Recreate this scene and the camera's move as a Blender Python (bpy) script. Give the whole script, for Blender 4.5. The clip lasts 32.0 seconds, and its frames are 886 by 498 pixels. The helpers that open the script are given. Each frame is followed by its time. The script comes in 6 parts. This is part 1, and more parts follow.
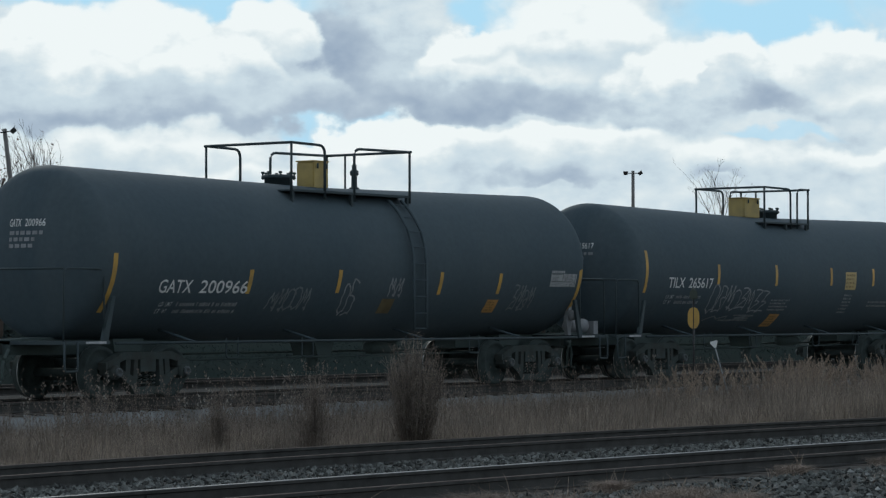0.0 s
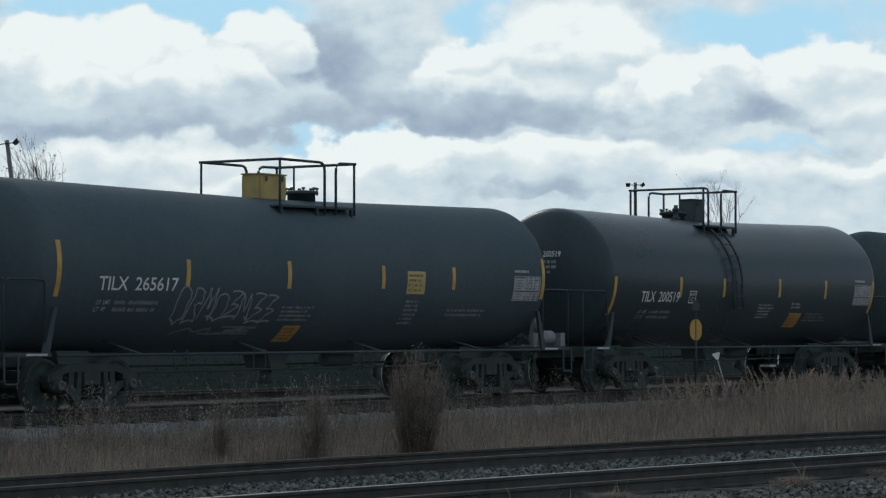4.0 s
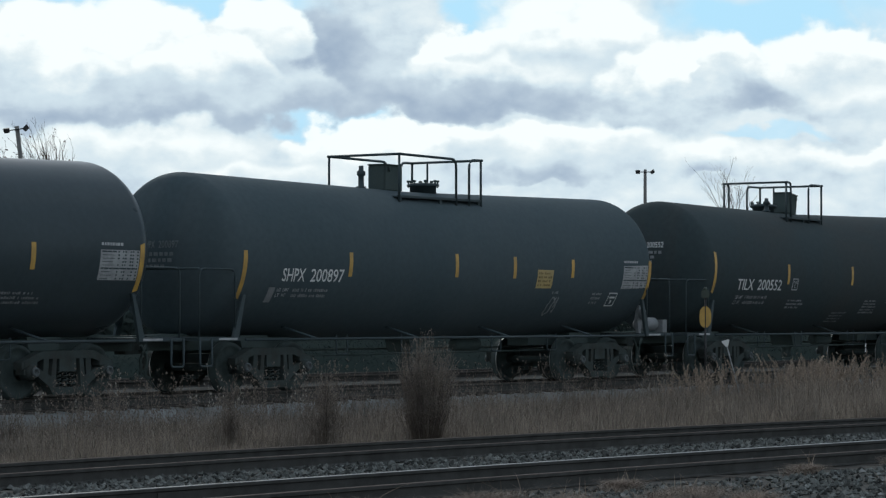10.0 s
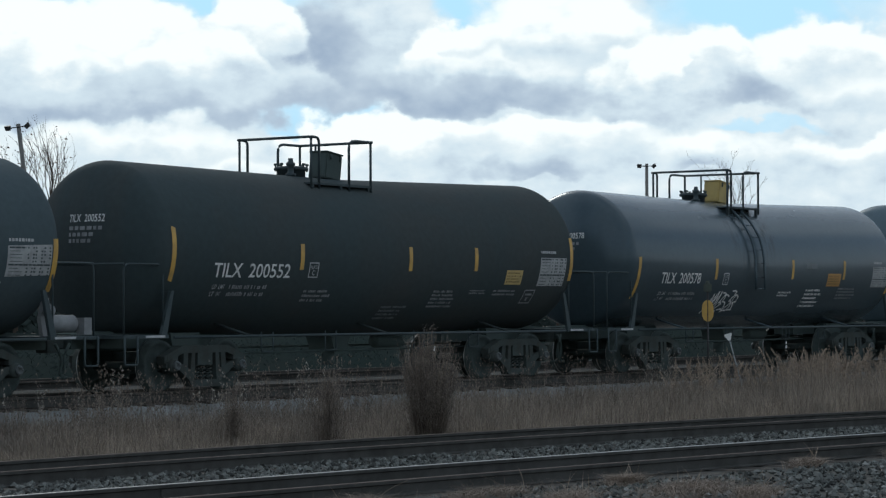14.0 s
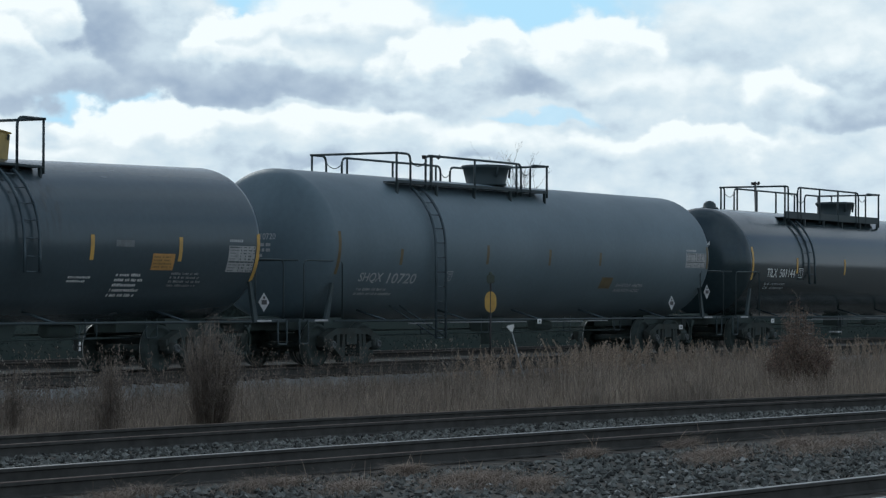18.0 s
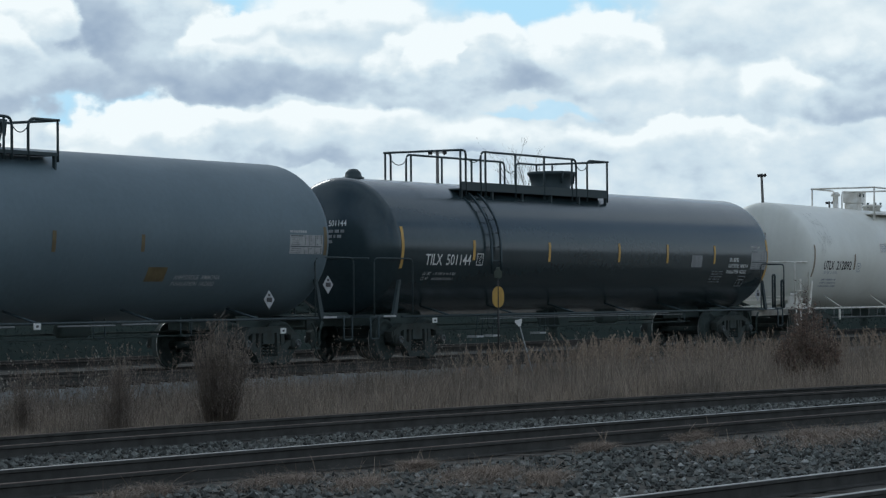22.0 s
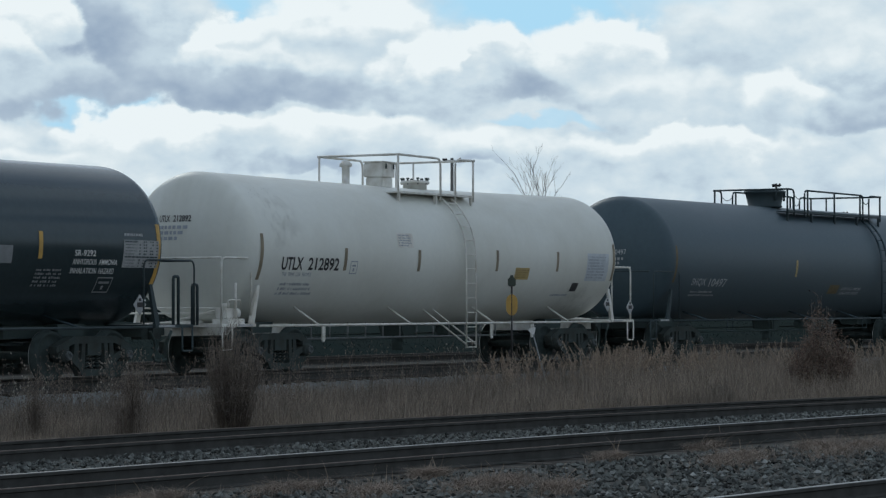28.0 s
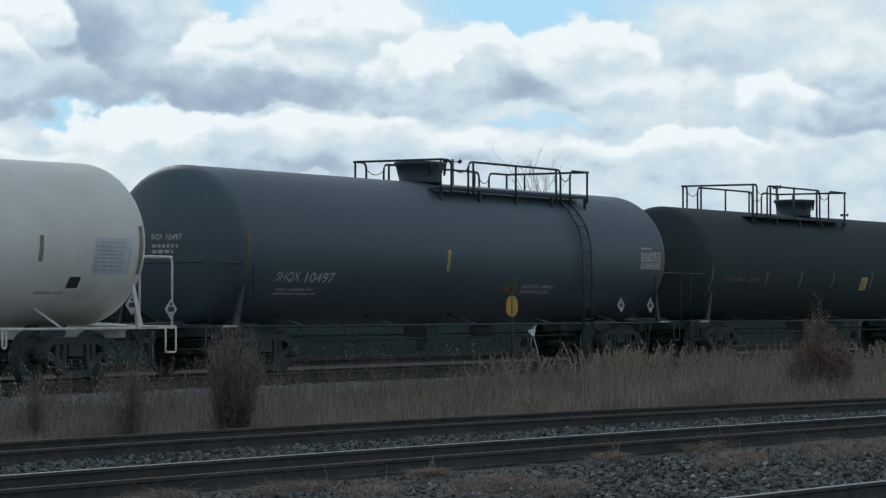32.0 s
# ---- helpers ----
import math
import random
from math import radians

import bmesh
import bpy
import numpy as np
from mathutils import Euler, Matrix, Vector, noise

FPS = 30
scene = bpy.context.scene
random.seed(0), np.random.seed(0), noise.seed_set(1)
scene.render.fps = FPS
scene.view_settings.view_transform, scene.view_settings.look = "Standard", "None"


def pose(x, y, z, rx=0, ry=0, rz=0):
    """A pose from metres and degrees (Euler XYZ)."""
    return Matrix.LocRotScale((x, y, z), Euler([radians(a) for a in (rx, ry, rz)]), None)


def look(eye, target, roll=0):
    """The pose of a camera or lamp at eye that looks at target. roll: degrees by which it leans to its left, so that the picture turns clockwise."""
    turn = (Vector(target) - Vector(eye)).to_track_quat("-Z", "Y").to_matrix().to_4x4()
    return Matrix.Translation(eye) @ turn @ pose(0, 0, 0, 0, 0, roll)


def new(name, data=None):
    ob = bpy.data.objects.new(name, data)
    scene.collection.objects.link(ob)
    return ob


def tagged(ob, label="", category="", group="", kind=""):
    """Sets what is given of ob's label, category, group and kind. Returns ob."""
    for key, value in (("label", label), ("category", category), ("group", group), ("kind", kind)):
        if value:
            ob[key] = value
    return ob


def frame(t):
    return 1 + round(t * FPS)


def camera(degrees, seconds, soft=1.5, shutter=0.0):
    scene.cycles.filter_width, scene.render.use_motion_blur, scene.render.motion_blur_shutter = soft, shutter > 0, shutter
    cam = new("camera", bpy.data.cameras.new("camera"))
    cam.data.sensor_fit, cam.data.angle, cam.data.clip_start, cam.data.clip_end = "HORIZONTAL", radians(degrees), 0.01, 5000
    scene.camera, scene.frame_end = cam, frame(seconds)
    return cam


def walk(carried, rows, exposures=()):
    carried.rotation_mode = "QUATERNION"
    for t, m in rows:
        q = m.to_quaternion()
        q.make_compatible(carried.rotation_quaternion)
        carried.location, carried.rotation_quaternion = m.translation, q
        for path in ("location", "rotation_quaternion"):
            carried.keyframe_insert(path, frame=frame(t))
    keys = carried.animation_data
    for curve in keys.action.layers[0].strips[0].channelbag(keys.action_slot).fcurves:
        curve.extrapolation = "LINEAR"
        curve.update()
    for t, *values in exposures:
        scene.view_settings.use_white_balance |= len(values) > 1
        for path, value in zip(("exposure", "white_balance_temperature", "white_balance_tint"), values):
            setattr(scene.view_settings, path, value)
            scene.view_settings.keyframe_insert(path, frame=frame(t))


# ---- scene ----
# ---- camera ----
EYE = 1.76
PATH = [
    (0.0, -55.266, 1.446, -0.092), (0.5, -55.242, 1.466, -0.132), (1.0, -55.270, 1.497, 0.117), (1.5, -55.306, 1.506, 0.194),
    (2.0, -55.274, 1.526, -0.010), (2.5, -55.245, 1.549, -0.050), (3.0, -55.238, 1.602, -0.019), (3.5, -55.211, 1.646, -0.064),
    (5.5, -55.275, 1.856, 0.013), (6.0, -55.247, 1.826, -0.201), (6.5, -55.198, 1.756, -0.155), (7.0, -55.196, 1.733, 0.047),
    (7.5, -55.203, 1.764, 0.038), (8.0, -55.193, 1.780, 0.117), (8.5, -55.092, 1.641, -0.072), (9.0, -55.023, 1.354, -0.190),
    (9.5, -55.007, 1.339, -0.086), (10.0, -55.015, 1.412, 0.049), (10.5, -55.016, 1.450, 0.069), (11.0, -54.987, 1.386, 0.016),
    (11.5, -54.945, 1.301, -0.046), (12.0, -54.921, 1.323, 0.061), (12.5, -54.925, 1.395, 0.074), (13.0, -54.921, 1.420, 0.006),
    (13.5, -54.875, 1.356, -0.228), (15.5, -56.147, 1.077, -0.198), (16.0, -57.072, 1.053, -0.198), (16.5, -57.880, 1.079, 0.026),
    (17.0, -58.794, 1.157, 0.235), (17.5, -59.405, 1.113, 0.307), (18.0, -59.531, 1.096, 0.191), (18.5, -59.563, 1.110, 0.082),
    (19.0, -59.558, 1.132, -0.047), (19.5, -59.487, 1.108, -0.288), (20.0, -59.518, 1.129, -0.057), (20.5, -59.595, 1.171, 0.026),
    (21.0, -59.618, 1.180, -0.046), (21.5, -59.511, 1.081, -0.266), (22.0, -59.381, 1.002, -0.459), (22.5, -59.366, 1.026, -0.224),
    (23.0, -59.360, 1.086, -0.251), (23.5, -59.321, 1.154, -0.225), (24.0, -59.263, 1.137, -0.387), (24.5, -59.185, 1.048, -0.391),
    (25.0, -59.176, 1.062, -0.210), (25.5, -59.199, 1.109, -0.083), (27.5, -59.066, 1.101, -0.050), (28.0, -59.087, 1.163, -0.032),
    (28.5, -59.111, 1.219, 0.055), (29.0, -59.111, 1.224, -0.026), (29.5, -59.066, 1.113, -0.098), (30.0, -59.043, 1.096, 0.028),
    (30.5, -59.069, 1.148, 0.140), (31.0, -59.087, 1.194, 0.238), (31.5, -59.107, 1.227, 0.280), (32.0, -59.081, 1.189, 0.062),
]
ROLL_ON = [
    (0.0, 0.00), (1.0, 4.76), (2.0, 9.51), (3.0, 14.24), (3.5, 16.61), (5.5, 26.04), (6.0, 28.40), (7.0, 33.13),
    (8.0, 37.85), (9.0, 42.57), (10.0, 47.29), (11.0, 52.02), (12.0, 56.76), (13.0, 61.49), (13.5, 63.85), (15.5, 73.28),
    (16.0, 75.63), (17.0, 80.32), (18.0, 85.01), (19.0, 89.69), (20.0, 94.37), (21.0, 99.07), (22.0, 103.78), (23.0, 108.52),
    (24.0, 113.28), (25.0, 118.02), (25.5, 120.38), (27.5, 129.80), (28.0, 132.16), (29.0, 136.89), (30.0, 141.61), (31.0, 146.34),
    (32.0, 151.06),
]
cam = camera(18.55, 32.0, soft=1.28)
walk(cam, [(t, pose(0, 0, EYE, 90 + pitch, 0, yaw) @ pose(0, 0, 0, 0, 0, roll)) for t, yaw, pitch, roll in PATH],
     exposures=[(t, e, 6180 if t < 14 else 6050, 4) for t, e in ((0, 0.04), (3, 0.02), (6, -0.03), (8, -0.02), (10, 0.17), (13, 0.21), (16, 0.18), (19, 0.12), (20, 0.11), (22, 0.10),
                                                                     (26, 0.03), (28, 0.0), (32, 0.04))])

# ---- world and sun ----
SUN_AZ, SUN_EL = 35.0, 33.0     # degrees: from +y towards +x, above the horizon
world = bpy.data.worlds.new("sky")
scene.world = world
world.use_nodes = True


def build_world():
    nt = world.node_tree
    nt.nodes.clear()
    out = nt.nodes.new("ShaderNodeOutputWorld")
    bg = nt.nodes.new("ShaderNodeBackground")
    sky = nt.nodes.new("ShaderNodeTexSky")
    sky.sky_type = 'NISHITA'
    sky.sun_disc = False
    sky.sun_elevation = radians(SUN_EL)
    sky.sun_rotation = radians(SUN_AZ)
    co = nt.nodes.new("ShaderNodeTexCoord")
    mp = nt.nodes.new("ShaderNodeMapping")
    mp.inputs["Scale"].default_value = (1.0, 1.0, 2.6)
    no = nt.nodes.new("ShaderNodeTexNoise")
    no.inputs["Scale"].default_value = 2.6
    no.inputs["Detail"].default_value = 6
    no.inputs["Roughness"].default_value = 0.55
    ramp = nt.nodes.new("ShaderNodeValToRGB")
    ramp.color_ramp.elements[0].position = 0.36
    ramp.color_ramp.elements[1].position = 0.56
    mix = nt.nodes.new("ShaderNodeMix")
    mix.data_type = 'RGBA'
    mix.inputs["B"].default_value = (6.2, 6.6, 7.2, 1)
    nt.links.new(co.outputs["Generated"], mp.inputs["Vector"])
    nt.links.new(mp.outputs["Vector"], no.inputs["Vector"])
    nt.links.new(no.outputs["Fac"], ramp.inputs["Fac"])
    nt.links.new(ramp.outputs["Color"], mix.inputs["Factor"])
    nt.links.new(sky.outputs["Color"], mix.inputs["A"])
    nt.links.new(mix.outputs["Result"], bg.inputs["Color"])
    bg.inputs["Strength"].default_value = 0.09
    nt.links.new(bg.outputs["Background"], out.inputs["Surface"])


build_world()
sun = new("sun", bpy.data.lights.new("sun", 'SUN'))
sun.data.energy = 0.5
sun.data.angle = radians(14)
sun.data.color = (1.0, 0.95, 0.88)
sun.matrix_world = look((math.sin(radians(SUN_AZ)) * 50, math.cos(radians(SUN_AZ)) * 50, 50 * math.tan(radians(SUN_EL))), (0, 0, 0))


# ---- materials ----
def lin(r, g, b):
    f = lambda c: c / 12.92 if c <= 0.04045 else ((c + 0.055) / 1.055) ** 2.4
    return (f(r), f(g), f(b), 1.0)


def material(name, color, rough=0.6, metal=0.0, vary=0.25, scale=3.0, fine=40.0, bump=0.0, second=None, per_object=0.0,
             island=0.0, streak=None, coat=0.0, spec=0.5, amount=1.0, tint=None):
    """Two scales of variation in colour and roughness; streak stretches the coarse stains along an axis."""
    m = bpy.data.materials.new(name)
    m.use_nodes = True
    nt = m.node_tree
    b = nt.nodes["Principled BSDF"]
    L = nt.links
    co = nt.nodes.new("ShaderNodeTexCoord")
    mp = nt.nodes.new("ShaderNodeMapping")
    mp.inputs["Scale"].default_value = streak or (1, 1, 1)
    L.new(co.outputs["Object"], mp.inputs["Vector"])
    n1 = nt.nodes.new("ShaderNodeTexNoise")
    n1.inputs["Scale"].default_value = scale
    n1.inputs["Detail"].default_value = 5
    L.new(mp.outputs["Vector"], n1.inputs["Vector"])
    n2 = nt.nodes.new("ShaderNodeTexNoise")
    n2.inputs["Scale"].default_value = fine
    n2.inputs["Detail"].default_value = 3
    L.new(co.outputs["Object"], n2.inputs["Vector"])
    r1 = nt.nodes.new("ShaderNodeValToRGB")
    r1.color_ramp.elements[0].position = 0.38
    r1.color_ramp.elements[1].position = 0.68
    L.new(n1.outputs["Fac"], r1.inputs["Fac"])
    mixc = nt.nodes.new("ShaderNodeMix")
    mixc.data_type = 'RGBA'
    mixc.inputs["A"].default_value = (*color[:3], 1)
    sec = second or tuple(c * (1 - vary) for c in color[:3])
    mixc.inputs["B"].default_value = (*sec[:3], 1)
    am = nt.nodes.new("ShaderNodeMath")
    am.operation = 'MULTIPLY'
    am.inputs[1].default_value = amount
    L.new(r1.outputs["Color"], am.inputs[0])
    L.new(am.outputs[0], mixc.inputs["Factor"])
    last = mixc.outputs["Result"]

    def scaled(source, low, high):
        nonlocal last
        mr = nt.nodes.new("ShaderNodeMapRange")
        mr.inputs["To Min"].default_value = low
        mr.inputs["To Max"].default_value = high
        L.new(source, mr.inputs["Value"])
        hs = nt.nodes.new("ShaderNodeHueSaturation")
        L.new(last, hs.inputs["Color"])
        L.new(mr.outputs["Result"], hs.inputs["Value"])
        last = hs.outputs["Color"]

    scaled(n2.outputs["Fac"], 1 - vary * 0.6, 1 + vary * 0.6)
    if per_object:
        oi = nt.nodes.new("ShaderNodeObjectInfo")
        scaled(oi.outputs["Random"], 1 - per_object, 1 + per_object)
    if island:
        ge = nt.nodes.new("ShaderNodeNewGeometry")
        scaled(ge.outputs["Random Per Island"], 1 - island, 1 + island)
    L.new(last, b.inputs["Base Color"])
    rr = nt.nodes.new("ShaderNodeMapRange")
    rr.inputs["To Min"].default_value = max(0.04, rough - 0.1)
    rr.inputs["To Max"].default_value = min(1, rough + 0.1)
    L.new(n1.outputs["Fac"], rr.inputs["Value"])
    L.new(rr.outputs["Result"], b.inputs["Roughness"])
    b.inputs["Metallic"].default_value = metal
    b.inputs["Coat Weight"].default_value = coat
    b.inputs["Coat Roughness"].default_value = rough
    b.inputs["Specular IOR Level"].default_value = spec
    if tint:
        b.inputs["Specular Tint"].default_value = (*tint, 1)
    if bump:
        bp = nt.nodes.new("ShaderNodeBump")
        bp.inputs["Strength"].default_value = bump
        bp.inputs["Distance"].default_value = 0.02
        L.new(n2.outputs["Fac"], bp.inputs["Height"])
        L.new(bp.outputs["Normal"], b.inputs["Normal"])
    return m


def film_of(name, color, cover, scale):
    """A thin ragged deposit that lets the paint under it show through, fading out towards the sides of its patch."""
    m = bpy.data.materials.new(name)
    m.use_nodes = True
    nt = m.node_tree
    b = nt.nodes["Principled BSDF"]
    b.inputs["Base Color"].default_value = (*color, 1)
    b.inputs["Roughness"].default_value = 0.75
    co = nt.nodes.new("ShaderNodeTexCoord")
    mp = nt.nodes.new("ShaderNodeMapping")
    mp.inputs["Scale"].default_value = scale
    no = nt.nodes.new("ShaderNodeTexNoise")
    no.inputs["Scale"].default_value = 1.6
    no.inputs["Detail"].default_value = 6
    ramp = nt.nodes.new("ShaderNodeMapRange")
    ramp.inputs["From Min"].default_value = 0.46
    ramp.inputs["From Max"].default_value = 0.72
    ramp.inputs["To Max"].default_value = cover
    # fade by the patch's own width and height
    sep = nt.nodes.new("ShaderNodeSeparateXYZ")
    nt.links.new(co.outputs["Generated"], sep.inputs[0])
    fade = ramp.outputs["Result"]
    nt.links.new(co.outputs["Object"], mp.inputs["Vector"])
    nt.links.new(mp.outputs["Vector"], no.inputs["Vector"])
    nt.links.new(no.outputs["Fac"], ramp.inputs["Value"])
    for axis in ("X", "Z"):
        tri = nt.nodes.new("ShaderNodeMath")
        tri.operation = 'PINGPONG'
        tri.inputs[1].default_value = 0.5
        nt.links.new(sep.outputs[axis], tri.inputs[0])
        wide = nt.nodes.new("ShaderNodeMapRange")
        wide.inputs["From Max"].default_value = 0.35
        nt.links.new(tri.outputs[0], wide.inputs["Value"])
        mul = nt.nodes.new("ShaderNodeMath")
        mul.operation = 'MULTIPLY'
        nt.links.new(fade, mul.inputs[0])
        nt.links.new(wide.outputs["Result"], mul.inputs[1])
        fade = mul.outputs[0]
    nt.links.new(fade, b.inputs["Alpha"])
    return m


COOL = (0.76, 0.88, 1.0)            # bluish sheen of old black enamel
STREAK = (0.35, 1.0, 0.12)
M = {
    "black": material("black_tank_paint", (0.068, 0.091, 0.101), 0.62, vary=0.25, scale=1.6, second=(0.081, 0.102, 0.111), streak=STREAK, fine=9, bump=0.03, spec=0.03, tint=COOL),
    "faded": material("faded_black_tank_paint", (0.066, 0.090, 0.104), 0.6, vary=0.25, scale=1.6, second=(0.081, 0.104, 0.116), streak=STREAK, fine=9, bump=0.03, spec=0.06, tint=COOL),
    "brown_black": material("sun_worn_black_paint", (0.047, 0.063, 0.067), 0.7, vary=0.25, scale=1.4, second=(0.058, 0.065, 0.065), streak=STREAK, fine=9, bump=0.03, spec=0.04),
    "dull_black": material("dull_black_tank_paint", (0.038, 0.053, 0.054), 0.7, vary=0.3, scale=1.4, second=(0.048, 0.061, 0.060), streak=STREAK, fine=9, bump=0.03, spec=0.08),
    "trim_black": material("black_painted_trim", (0.042, 0.058, 0.062), 0.6, vary=0.3, scale=3, second=(0.050, 0.064, 0.067), spec=0.3, tint=COOL),
    "grey": material("weathered_grey_black_paint", (0.110, 0.152, 0.176), 0.5, vary=0.2, scale=1.5, second=(0.095, 0.133, 0.155), streak=STREAK, fine=9, bump=0.03, spec=0.36, coat=0.10, tint=COOL),
    "blue_grey": material("faded_blue_black_paint", (0.058, 0.084, 0.100), 0.5, vary=0.2, scale=1.5, second=(0.068, 0.096, 0.112), streak=STREAK, fine=9, bump=0.03, spec=0.36, coat=0.10, tint=COOL),
    "sheen": material("polished_grey_black_paint", (0.051, 0.072, 0.084), 0.24, vary=0.2, scale=1.5, second=(0.059, 0.082, 0.095), streak=STREAK, fine=9, bump=0.012, spec=0.38, tint=COOL),
    "gloss": material("glossy_black_paint", (0.025, 0.039, 0.044), 0.20, vary=0.3, scale=1.5, second=(0.031, 0.046, 0.051), streak=STREAK, fine=9, bump=0.012, spec=0.50, tint=COOL),
    "satin": material("satin_black_paint", (0.045, 0.060, 0.067), 0.30, vary=0.25, scale=1.6, second=(0.053, 0.069, 0.076), streak=STREAK, fine=9, bump=0.015, spec=0.13, tint=COOL),
    "white": material("off_white_tank_paint", (0.70, 0.71, 0.665), 0.45, vary=0.08, scale=1.3, second=(0.60, 0.60, 0.545), streak=STREAK, fine=8, bump=0.03),
    "white_trim": material("white_painted_steel", (0.74, 0.73, 0.69), 0.5, vary=0.12, scale=4, second=(0.55, 0.52, 0.46)),
    "under": material("dirty_black_steel", (0.066, 0.088, 0.086), 0.85, vary=0.3, scale=3, second=(0.072, 0.092, 0.088), spec=0.15),
    "cast": material("rust_brown_cast_steel", (0.060, 0.075, 0.073), 0.9, vary=0.3, scale=5, second=(0.052, 0.056, 0.052), spec=0.1),
    "wheel": material("worn_wheel_steel", (0.060, 0.076, 0.074), 0.8, vary=0.3, scale=6, spec=0.1),
    "tread": material("worn_wheel_tread", (0.42, 0.42, 0.42), 0.4, metal=1.0, vary=0.1),
    "cap": material("dusty_bearing_steel", (0.11, 0.125, 0.13), 0.6, metal=0.3, vary=0.3, scale=6),
    "yellow": material("yellow_reflective_sheet", (0.56, 0.34, 0.07), 0.5, vary=0.2, scale=5, second=(0.40, 0.25, 0.07)),
    "old_yellow": material("dirty_yellow_sheet", (0.145, 0.110, 0.050), 0.6, vary=0.3, scale=5),
    "old_tan": material("sun_bleached_tan_sheet", (0.25, 0.21, 0.145), 0.6, vary=0.3, scale=5),
    "box_yellow": material("yellow_painted_steel", (0.46, 0.34, 0.11), 0.55, vary=0.2, scale=3, second=(0.34, 0.26, 0.10)),
    "orange": material("orange_decal", (0.50, 0.27, 0.08), 0.5, vary=0.25, scale=6),
    "pale_blue": material("pale_blue_panel_paint", (0.54, 0.58, 0.62), 0.55, vary=0.15, scale=5),
    "spill": film_of("pale_dried_spill", (0.16, 0.18, 0.19), 0.55, (5.0, 5.0, 0.7)),
    "soot": film_of("soot_smudge", (0.24, 0.22, 0.18), 0.22, (2.2, 2.2, 1.6)),
    "tan": material("faded_yellow_placard", (0.50, 0.37, 0.15), 0.55, vary=0.2, scale=5, second=(0.40, 0.31, 0.14)),
    "tan_print": material("brown_placard_print", (0.20, 0.14, 0.05), 0.6, vary=0.3, scale=7),
    "mark": material("white_stencil_paint", (0.72, 0.73, 0.72), 0.6, vary=0.25, scale=7),
    "mark_mid": material("worn_white_stencil_paint", (0.45, 0.46, 0.47), 0.65, vary=0.3, scale=7),
    "mark_dim": material("faded_white_stencil_paint", (0.26, 0.27, 0.28), 0.65, vary=0.35, scale=7),
    "mark_table": material("weathered_table_paint", (0.36, 0.37, 0.375), 0.65, vary=0.25, scale=9),
    "mark_black": material("black_stencil_paint", (0.03, 0.03, 0.033), 0.6, vary=0.3, scale=7),
    "mark_blue": material("faded_blue_print", (0.36, 0.39, 0.44), 0.6, vary=0.2, scale=7),
    "panel_grey": material("grey_data_panel", (0.22, 0.23, 0.24), 0.6, vary=0.2, scale=7),
    "chalk": material("grey_spray_paint", (0.17, 0.19, 0.20), 0.7, vary=0.4, scale=7),
    "rail": material("brown_rail_steel", (0.078, 0.077, 0.073), 0.8, vary=0.3, scale=4, fine=60, spec=0.05),
    "rail_top": material("worn_rail_head", (0.27, 0.265, 0.25), 0.42, metal=1.0, vary=0.15, scale=3),
    "rail_dull": material("dull_rail_head", (0.088, 0.066, 0.056), 0.7, vary=0.25, scale=3, spec=0.15),
    "tie": material("weathered_wooden_tie", (0.095, 0.086, 0.077), 0.9, vary=0.3, scale=3, fine=30, bump=0.4, streak=(6, 1, 6), per_object=0.2, spec=0.08),
    "ballast": material("grey_ballast_bed", (0.098, 0.095, 0.087), 0.95, vary=0.4, scale=2, fine=25, bump=0.8, spec=0.05),
    "pale_gravel": material("pale_gravel_bed", (0.26, 0.27, 0.265), 0.95, vary=0.4, scale=1.2, fine=30, bump=0.8, spec=0.05),
    "stone": material("crushed_stone", (0.108, 0.113, 0.106), 0.85, vary=0.3, scale=8, island=0.8, spec=0.2),
    "pale_stone": material("pale_crushed_stone", (0.24, 0.245, 0.235), 0.85, vary=0.3, scale=8, island=0.5, spec=0.2),
    "soil": material("dry_grass_soil", (0.27, 0.24, 0.205), 0.95, vary=0.4, scale=0.8, fine=12, bump=0.8, second=(0.165, 0.155, 0.14), spec=0.05),
    "straw": material("dry_straw_grass", (0.345, 0.288, 0.232), 0.8, vary=0.25, scale=0.9, island=0.42, second=(0.185, 0.162, 0.138), spec=0.05),
    "straw_pale": material("pale_reed_plume", (0.34, 0.27, 0.21), 0.85, vary=0.2, scale=2, island=0.4, spec=0.05),
    "seed": material("pale_seed_fluff", (0.27, 0.25, 0.22), 0.9, vary=0.2, scale=2, island=0.55, spec=0.03),
    "tuft": material("matted_dead_grass", (0.27, 0.22, 0.18), 0.85, vary=0.25, scale=2.5, island=0.45, second=(0.22, 0.185, 0.158), spec=0.05),
    "twig": material("dark_brown_twigs", (0.20, 0.168, 0.142), 0.85, vary=0.3, scale=4, island=0.4, spec=0.05),
    "red_leaf": material("russet_dead_leaves", (0.17, 0.12, 0.095), 0.8, vary=0.3, scale=4, island=0.5, spec=0.08),
    "bark": material("grey_bark", (0.09, 0.075, 0.065), 0.9, vary=0.3, scale=4, fine=20, spec=0.08),
    # near-black base, set to keep the background under the train dark
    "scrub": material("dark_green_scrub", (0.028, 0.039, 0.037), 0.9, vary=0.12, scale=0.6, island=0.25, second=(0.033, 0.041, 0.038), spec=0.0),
    "pole": material("weathered_wooden_pole", (0.17, 0.165, 0.155), 0.85, vary=0.25, scale=2, streak=(4, 4, 0.4)),
    "lamp_metal": material("dark_lamp_housing", (0.05, 0.05, 0.052), 0.5, metal=0.5, vary=0.2),
